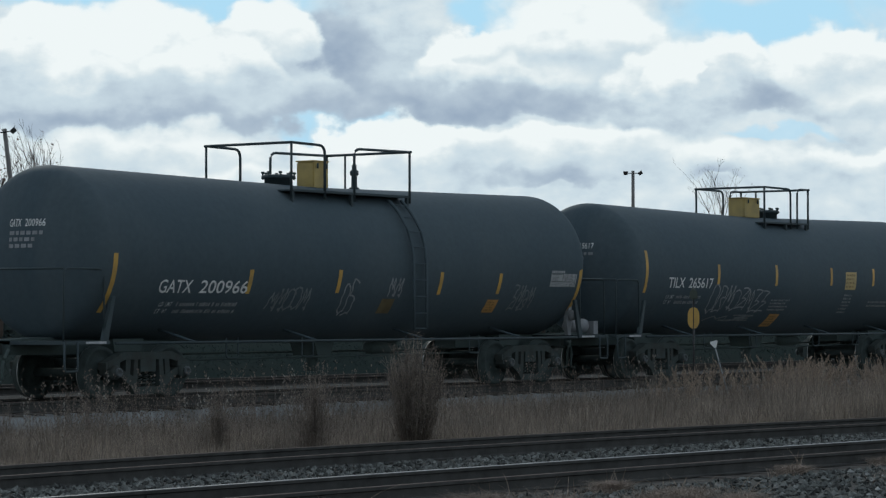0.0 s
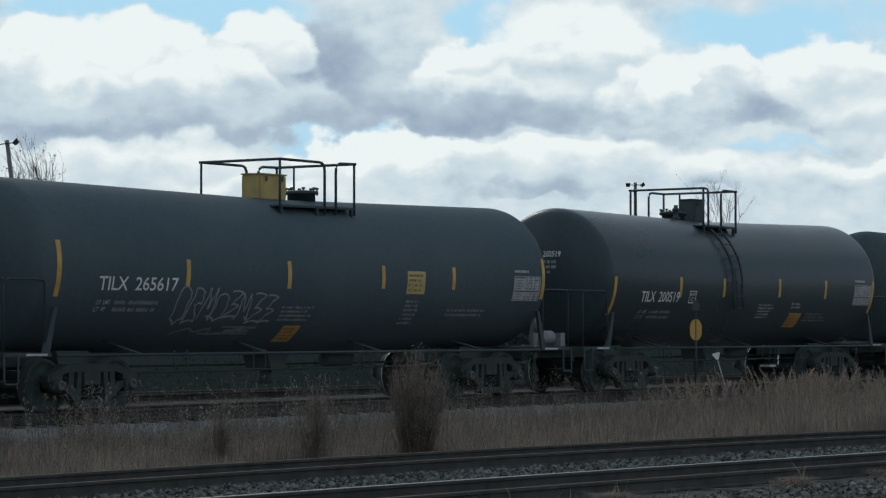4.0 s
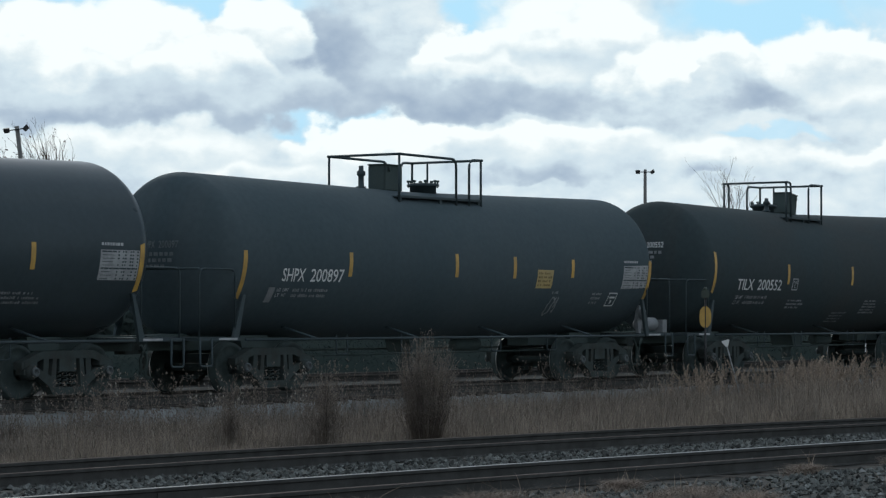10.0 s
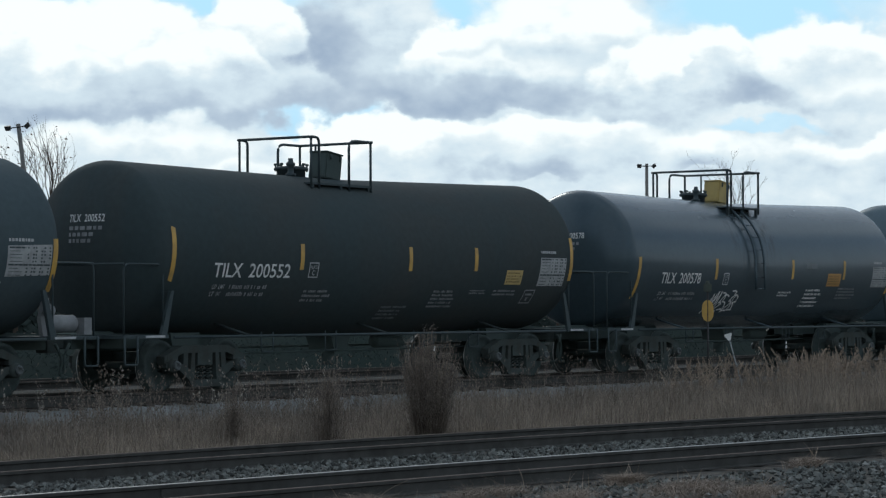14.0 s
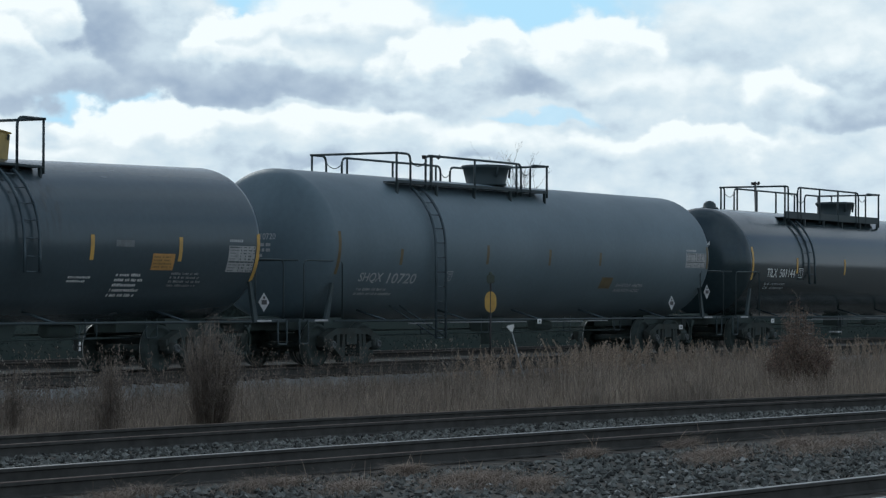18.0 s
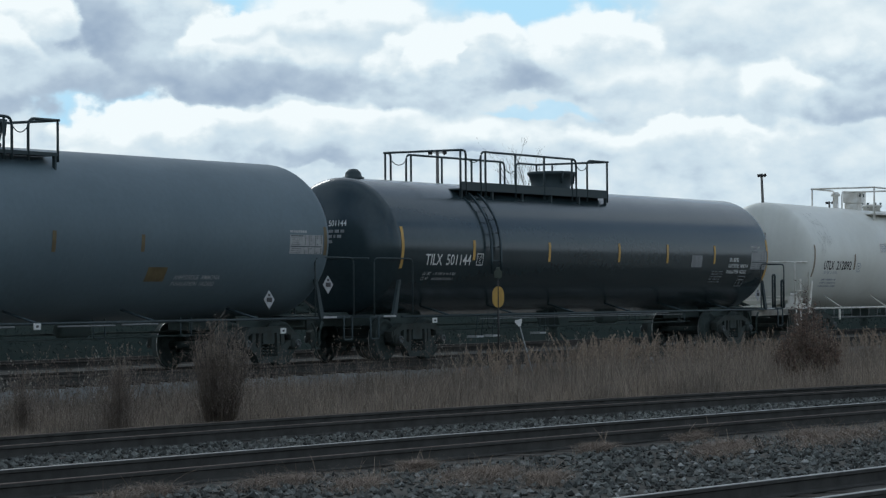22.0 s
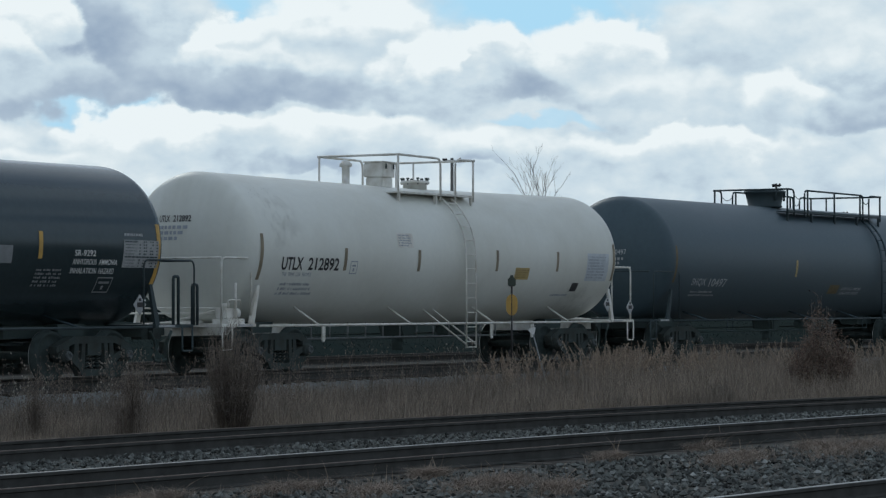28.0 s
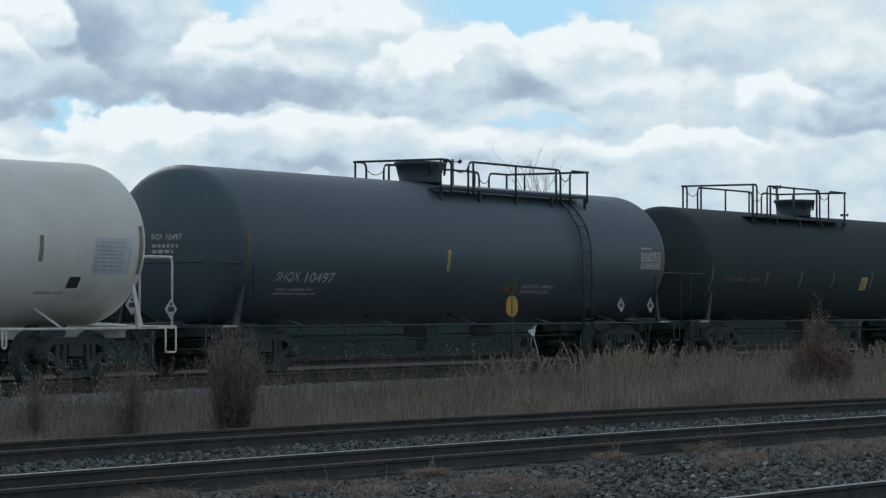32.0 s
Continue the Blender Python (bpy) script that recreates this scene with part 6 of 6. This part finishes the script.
def shrub(name, label, x, y, width, height, stems, mat, leaf, leaves, rng, leaf_size=0.05, foot=0.45, cone=0.3, thick=0.004, even=False):
    """A many-stemmed bush: bent forking twigs from one foot, thinning out towards its edge, and leaves or seed heads on them."""
    t = thing(name, label, "shrub", "", pose(x, y, -0.30))
    bm = bmesh.new()
    tips = []
    for i in range(stems):
        a = rng.uniform(0, 6.283)
        spread = width / 2 * (math.sqrt(rng.random()) if even else min(1.15, abs(rng.gauss(0, 0.55))))
        h = height * rng.uniform(0.45, 1.0) * max(0.3, 1 - cone * (spread / (width / 2)))
        p0 = Vector((math.cos(a) * spread * foot, math.sin(a) * spread * foot, 0))
        p2 = Vector((math.cos(a) * spread, math.sin(a) * spread, h))
        p1 = (p0 + p2) / 2 + Vector((rng.uniform(-0.06, 0.06), rng.uniform(-0.06, 0.06), h * 0.08))
        tube(bm, [p0, p1, p2], [thick, thick * 0.7, thick * 0.35], 3)
        for k in range(5):
            u = rng.uniform(0.25, 0.98)
            q = p0 * (1 - u) ** 2 + p1 * 2 * u * (1 - u) + p2 * u ** 2
            b = rng.uniform(0, 6.283)
            e = q + Vector((math.cos(b) * 0.10, math.sin(b) * 0.10, rng.uniform(0.08, 0.26)))
            tube(bm, [q, e], [thick * 0.5, thick * 0.3], 3)
            tips.append((q, e))
        tips.append((p1, p2))
    tagged(part("branching", bm, mat, t), kind="stuff")
    verts, faces = [], []
    for _ in range(leaves):
        q, e = rng.choice(tips)
        c = q.lerp(e, rng.uniform(0.2, 1.05)) + Vector((rng.gauss(0, 0.03), rng.gauss(0, 0.03), rng.gauss(0, 0.03)))
        u = Vector((rng.gauss(0, 1), rng.gauss(0, 1), rng.gauss(0, 1))).normalized()
        v = u.orthogonal().normalized()
        s = leaf_size * rng.uniform(0.4, 1.2)
        i = len(verts)
        verts += [tuple(c - u * s), tuple(c + v * s * 0.45), tuple(c + u * s), tuple(c - v * s * 0.45)]
        faces.append((i, i + 1, i + 2, i + 3))
    me = bpy.data.meshes.new("foliage")
    me.from_pydata(verts, [], faces)
    me.materials.append(M[leaf])
    tagged(part("foliage", me, None, t), kind="stuff")
    return t


shrub("dead_shrub", "bare dark brown shrub of upright twigs in dry grass", 33.55, 23.8, 1.0, 1.92, 380, "twig", "twig", 8000, rng, 0.018, 0.36, 0.22, 0.0042, True)
shrub("leafy_shrub", "russet shrub with withered leaves beside the track", 54.9, 23.3, 1.5, 2.62, 300, "twig", "red_leaf", 9000, rng, 0.034, 0.6, 0.66, 0.005, True)
shrub("dead_shrub", "small dark bare shrub in dry grass", 30.4, 25.0, 0.6, 1.12, 60, "twig", "twig", 600, rng, 0.02, 0.6, 0.2)
shrub("dead_shrub", "small dark bare shrub in dry grass", 28.6, 27.6, 0.9, 0.95, 40, "twig", "twig", 300, rng, 0.02, 0.5, 0.3)
shrub("dead_shrub", "low dark clump of dead stems in dry grass", 31.15, 23.85, 0.75, 1.3, 130, "twig", "twig", 1300, random.Random(77), 0.015, 0.7, 0.3, 0.0042)


def switch_stand(x, y):
    """Track switch stand: post with a yellow oval target and a dark green target above."""
    t = thing("switch_stand", "switch stand with a yellow oval target on a dark post", "switch stand", "", pose(x, y, -0.28, 0, 0, -60))
    bm = bmesh.new()
    tube(bm, [(0, 0, 0), (0, 0, 2.56)], 0.022, 10)
    part("post", bm, "lamp_metal", t)
    bm = bmesh.new()
    box(bm, -0.16, 0.16, -0.2, 0.2, 0, 0.3)
    bmesh.ops.bevel(bm, geom=bm.edges[:], offset=0.03, segments=2, affect='EDGES')
    part("stand_base", bm, "under", t)
    bm = bmesh.new()
    pts = []
    for s, c in ((1, 0.055), (-1, -0.055)):
        for i in range(13):
            a = math.pi * i / 12 * s if s > 0 else math.pi + math.pi * i / 12
            pts.append((0.125 * math.cos(a), 2.02 + c + 0.175 * math.sin(a)))
    slab(bm, pts, -0.034, -0.026)
    part("oval_target", bm, "yellow", t, "yellow oval target plate")
    bm = bmesh.new()
    box(bm, -0.01, 0.01, -0.045, -0.034, 1.78, 2.26)
    part("target_stripe", bm, "mark_black", t)
    bm = bmesh.new()
    box(bm, -0.085, 0.085, -0.085, 0.085, 2.42, 2.60)
    bmesh.ops.bevel(bm, geom=bm.edges[:], offset=0.02, segments=2, affect='EDGES')
    lathe(bm, [(2.58, 0.0), (2.58, 0.05), (2.66, 0.03), (2.66, 0.0)], "z", (0, 0, 0), 12)
    part("top_target", bm, "signal_green", t, "dark green top target")


def marker_post(x, y):
    """Leaning thin post with a small white flared plate."""
    t = thing("marker_post", "small white marker plate on a thin leaning post", "marker post", "", pose(x, y, -0.28, 0, -15, -60))
    bm = bmesh.new()
    tube(bm, [(0, 0, 0), (0, 0, 1.5)], 0.014, 8)
    part("post", bm, "galv", t)
    bm = bmesh.new()
    slab(bm, [(-0.025, 1.44), (0.025, 1.44), (0.085, 1.56), (0.075, 1.585), (-0.075, 1.585), (-0.085, 1.56)], -0.022, -0.012)
    part("plate", bm, "sign_white", t)


switch_stand(50.63, 28.6)
marker_post(50.9, 27.8)


def light_pole(x, y, top, lamps, lean=0.0, reach=0.42):
    t = thing("light_pole", "tall weathered wooden pole with floodlights", "light pole", "yard light poles", pose(x, y, -0.3, 0, 0, -59) @ pose(0, 0, 0, 0, lean, 0))
    bm = bmesh.new()
    tube(bm, [(0, 0, 0), (0, 0, top * 0.5), (0, 0, top + 0.3)], [0.14, 0.115, 0.09], 14)
    part("pole", bm, "pole", t)
    for s in lamps:
        bm = bmesh.new()
        tube(bm, [(0, -0.1, top + 0.15), (s * reach * 0.6, -0.15, top + 0.15), (s * reach * 0.8, -0.15, top + 0.12)], 0.025, 8)
        arm = part("arm", bm, "lamp_metal", t)
        bm = bmesh.new()
        m = pose(s * reach, -0.2, top + 0.15, 25 if s < 0 else 10, s * -35 if s > 0 else 0, 0)
        slab(bm, [(-0.11, -0.10), (0.11, -0.10), (0.14, 0.10), (-0.14, 0.10)], -0.05, 0.05)
        for v in bm.verts:
            v.co = m @ v.co
        part("floodlight", bm, "lamp_metal", arm, "square dark floodlight")


light_pole(134.62, 80, 10.2, (-1, 1))
light_pole(84.8, 80, 9.9, (-1, 1), -7)
light_pole(181.4, 80, 10.5, (-1, 1), -2, 0.2)
light_pole(240.4, 99.2, 10.5, (-1, 1), -2, 0.26)


def bare_tree(x, y, height, fork, reach, seed, limbs=9, leafy=0, trunk=0.11):
    """Bare tree whose limbs fan out from a fork into curved limbs and many fine upright twigs."""
    r = random.Random(seed)
    t = thing("bare_tree", "bare leafless tree with a fan of fine twigs" if not leafy else "nearly bare tree with a few dead leaves", "tree", "", pose(x, y, -0.3))
    bm = bmesh.new()
    tube(bm, [(0, 0, 0), (0.06, 0, fork * 0.5), (0, 0, fork)], [trunk, trunk * 0.8, trunk * 0.6], 8)
    part("trunk", bm, "bark", t)
    bm = bmesh.new()
    ends = []

    def twig(p, d, length, rad, depth):
        bend = Vector((r.uniform(-1, 1), r.uniform(-1, 1), 0.5)) * length * 0.10
        m1, q = p + d * length * 0.5 + bend, p + d * length + Vector((0, 0, length * 0.12))
        tube(bm, [p, m1, q], [rad, rad * 0.75, rad * 0.5], 5 if depth < 1 else 3)
        ends.append(q)
        if depth < 3:
            for k in range((5, 3, 1)[depth]):
                u = r.uniform(0.25, 1.0)
                s = m1.lerp(q, (u - 0.5) * 2) if u > 0.5 else p.lerp(m1, u * 2)
                a = r.uniform(0, 6.283)
                nd = (d + Vector((math.cos(a), math.sin(a), 0.35)) * r.uniform(0.35, 0.8)).normalized()
                twig(s, nd, length * r.uniform(0.32, 0.55), max(0.0065, rad * 0.45), depth + 1)

    for i in range(limbs):
        if i % 2 == 0:
            a = 3.1416 * i / limbs + r.uniform(-0.2, 0.2)
            lean = r.uniform(0.15, 1.0) * reach / (height - fork)
        else:
            a += 3.1416
        d = Vector((math.cos(a) * lean, math.sin(a) * lean, 1)).normalized()
        twig(Vector((0, 0, fork * r.uniform(0.9, 1.0))), d, (height - fork) * r.uniform(0.6, 0.9), trunk * 0.24, 0)
    tagged(part("branching", bm, "bark", t), kind="stuff")
    if leafy:
        verts, faces = [], []
        for _ in range(leafy):
            c = r.choice(ends) + Vector((r.gauss(0, 0.12), r.gauss(0, 0.12), r.gauss(0, 0.12)))
            u = Vector((r.gauss(0, 1), r.gauss(0, 1), r.gauss(0, 1))).normalized() * 0.08
            v = u.orthogonal().normalized() * 0.05
            i = len(verts)
            verts += [tuple(c - u), tuple(c + v), tuple(c + u), tuple(c - v)]
            faces.append((i, i + 1, i + 2, i + 3))
        me = bpy.data.meshes.new("crown")
        me.from_pydata(verts, [], faces)
        me.materials.append(M["red_leaf"])
        tagged(part("crown", me, None, t), kind="stuff")


bare_tree(156.0, 86.1, 11.6, 6.6, 3.4, 41, 6, trunk=0.13)
bare_tree(90.4, 85, 10.1, 7.2, 2.0, 8, 12, 30)
bare_tree(87.0, 84, 9.5, 6.8, 1.3, 21, 8, 160)
bare_tree(137.5, 88, 8.2, 6.6, 0.7, 5, 5)


def scrub_band():
    """Low dark growth far behind the train, seen between the wheels."""
    r = random.Random(4)
    verts, faces = [], []
    for _ in range(60000):
        y = r.uniform(43.5, 62)
        x = y * math.tan(radians(r.uniform(42, 73)))
        h = (0.7 + 0.6 * max(0, noise.noise((x * 0.12, y * 0.12, 9)) + 0.35)) * (0.6 + 0.4 * (y - 43.5) / 18)
        z = 0.08 + r.random() * h
        u = Vector((r.gauss(0, 1), r.gauss(0, 1), abs(r.gauss(0, 1)) + 0.4)).normalized() * r.uniform(0.06, 0.2)
        v = u.orthogonal().normalized() * r.uniform(0.008, 0.03)
        i = len(verts)
        verts += [(x, y, z), (x + u.x + v.x, y + u.y + v.y, z + u.z + v.z), (x + u.x * 1.3, y + u.y * 1.3, z + u.z * 1.3), (x + u.x - v.x, y + u.y - v.y, z + u.z - v.z)]
        faces.append((i, i + 1, i + 2, i + 3))
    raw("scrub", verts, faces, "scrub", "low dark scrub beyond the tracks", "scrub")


scrub_band()


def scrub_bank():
    """Added low near-black bank; hides pale ground and darkens the view under the train."""
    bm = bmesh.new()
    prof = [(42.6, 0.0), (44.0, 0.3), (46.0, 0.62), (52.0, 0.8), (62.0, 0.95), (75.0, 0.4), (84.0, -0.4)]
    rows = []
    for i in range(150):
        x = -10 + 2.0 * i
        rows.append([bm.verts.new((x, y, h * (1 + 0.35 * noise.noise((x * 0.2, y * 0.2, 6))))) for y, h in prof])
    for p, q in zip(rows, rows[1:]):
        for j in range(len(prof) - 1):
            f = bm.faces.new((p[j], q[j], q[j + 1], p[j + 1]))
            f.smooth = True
    solid("scrub_bank", bm, "scrub", "low near-black bank added beyond the tracks to darken the view under the train", "bank", kind="structure", fix=False)


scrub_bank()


def far_woods():
    """Distant dark tree line at the foot of the sky."""
    r = random.Random(7)
    verts, faces = [], []
    for _ in range(16000):
        y = r.uniform(150, 175)
        x = y * math.tan(radians(r.uniform(40, 74)))
        h = 2.2 + 1.2 * noise.noise((x * 0.02, y * 0.05, 3))
        z = r.random() * h
        u = Vector((r.gauss(0, 1), r.gauss(0, 1), r.gauss(0, 1))).normalized() * r.uniform(0.4, 0.9)
        v = u.orthogonal().normalized() * r.uniform(0.2, 0.5)
        i = len(verts)
        verts += [(x - u.x, y - u.y, z - u.z), (x + v.x, y + v.y, z + v.z), (x + u.x, y + u.y, z + u.z), (x - v.x, y - v.y, z - v.z)]
        faces.append((i, i + 1, i + 2, i + 3))
    raw("far_woods", verts, faces, "scrub", "distant dark line of low woods", "woods")


far_woods()


def loose_stones(areas, rng):
    """Crushed stone lying on the ballast, each a small lump; areas lie between two offsets from a rail's line."""
    verts, faces = [], []
    for line, d0, d1, x0, x1, per in areas:
        for _ in range(int(per * (d1 - d0) * (x1 - x0))):
            x = rng.uniform(x0, x1)
            y = line(x) + rng.uniform(d0, d1)
            s = rng.uniform(0.018, 0.052)
            z = -0.172 + rng.uniform(-0.012, 0.02)
            i = len(verts)
            c, d = math.cos(rng.uniform(0, 6.28)), math.sin(rng.uniform(0, 6.28))
            for ux, uy, uz in ((1, 0, 0), (0, 1, 0), (-1, 0, 0), (0, -1, 0), (0.2, 0.2, 1), (0, 0, -1)):
                k = s * rng.uniform(0.65, 1.25)
                verts.append((x + (ux * c - uy * d) * k, y + (ux * d + uy * c) * k, z + uz * k * 0.85))
            for a, b in ((0, 1), (1, 2), (2, 3), (3, 0)):
                faces.append((i + a, i + b, i + 4))
                faces.append((i + b, i + a, i + 5))
    raw("ballast_stones", verts, faces, "stone", "loose grey crushed stones between the rails", "ballast")


def pale_stones(areas, rng):
    """Single lighter stones among the dark crushed stone."""
    verts, faces = [], []
    for line, d0, d1, x0, x1, count in areas:
        for _ in range(count):
            x = rng.uniform(x0, x1)
            y = line(x) + rng.uniform(d0, d1)
            s = rng.uniform(0.02, 0.05)
            i = len(verts)
            for ux, uy, uz in ((1, 0, 0), (0, 1, 0), (-1, 0, 0), (0, -1, 0), (0.2, 0.2, 1), (0, 0, -1)):
                k = s * rng.uniform(0.6, 1.3)
                verts.append((x + ux * k, y + uy * k, -0.150 + uz * k * 0.8))
            for a, b in ((0, 1), (1, 2), (2, 3), (3, 0)):
                faces.append((i + a, i + b, i + 4))
                faces.append((i + b, i + a, i + 5))
    raw("pale_stones", verts, faces, "pale_stone", "scattered pale stones on the dark ballast", "ballast")


pale_stones([(WORN_RAIL, 0.15, 1.6, 17, 52, 520), (NEAR_RAIL, 0.3, 5.4, 11, 42, 620)], rng)
loose_stones([(WORN_RAIL, 0.12, 3.3, 17, 52, 130), (WORN_RAIL, -GAUGE + 0.12, -0.12, 16, 48, 60), (NEAR_RAIL, 0.14, 5.6, 11, 42, 85), (RUSTY_RAIL, -GAUGE + 0.12, -0.12, 22, 52, 60)], rng)


def tuft_place(patches):
    def place(rng):
        a, y, sa, sy = rng.choice(patches)
        yy = rng.gauss(y, sy * 1.15)
        x = yy * math.tan(radians(rng.gauss(a, sa * 1.15)))
        if noise.noise((x * 3.1, yy * 4.0, 7)) < rng.uniform(-0.6, 0.35):
            return place(rng)
        return x, yy, -0.19
    return place


tufts = [(65.3, 14.0, 0.28, 0.25), (65.1, 14.2, 0.25, 0.2), (67.4, 13.8, 0.4, 0.3), (68.2, 13.9, 0.4, 0.3), (66.9, 14.4, 0.2, 0.2), (59.9, 14.45, 0.35, 0.25), (60.3, 14.2, 0.25, 0.2), (55.9, 15.8, 0.4, 0.16),
         (52.9, 16.1, 0.4, 0.12), (57.6, 14.9, 0.25, 0.2), (62.6, 15.6, 0.12, 0.1), (64.6, 15.7, 0.15, 0.12), (58.8, 15.7, 0.15, 0.1), (61.5, 13.4, 0.2, 0.2)]
ribbon_plants("dead_tufts", "flattened dead grass tufts on the ballast", 42000, tuft_place(tufts), lambda x, y, r: r.uniform(0.03, 0.17) * (0.7 + 0.6 * noise.noise((x * 2.2, y * 2.5, 3))) + 0.02, "tuft", rng, 0.006, 2.8, 4)
ribbon_plants("arched_stalks", "long dead stalks arching over the tufts", 160, tuft_place(tufts), lambda x, y, r: r.uniform(0.2, 0.36), "straw_pale", rng, 0.007, 1.6, 6)


# ---- what moves ----
def distance(t):
    """Metres that the train has rolled by t seconds."""
    for (a, p), (b, q) in zip(ROLL_ON, ROLL_ON[1:]):
        if t <= b:
            return p + (q - p) * (t - a) / (b - a)
    return ROLL_ON[-1][1]


def motions():
    for car, mid in CARS:
        walk(car, [(t, pose(mid - s, TRAIN_Y, TRAIN_Z)) for t, s in ROLL_ON])
    steps = [i * 4 / FPS for i in range(int(32.0 * FPS / 4) + 1)]
    for ob, (x, y, z), start in WHEELS:
        walk(ob, [(t, Matrix.Translation((x, y, z)) @ Matrix.Rotation(start - distance(t) / 0.45, 4, 'Y')) for t in steps])
    walk(sky_sheet, [(0, pose(0, 0, EYE, 0, 0, 28 * -0.042)), (32, pose(0, 0, EYE, 0, 0, 4 * 0.042))])


motions()
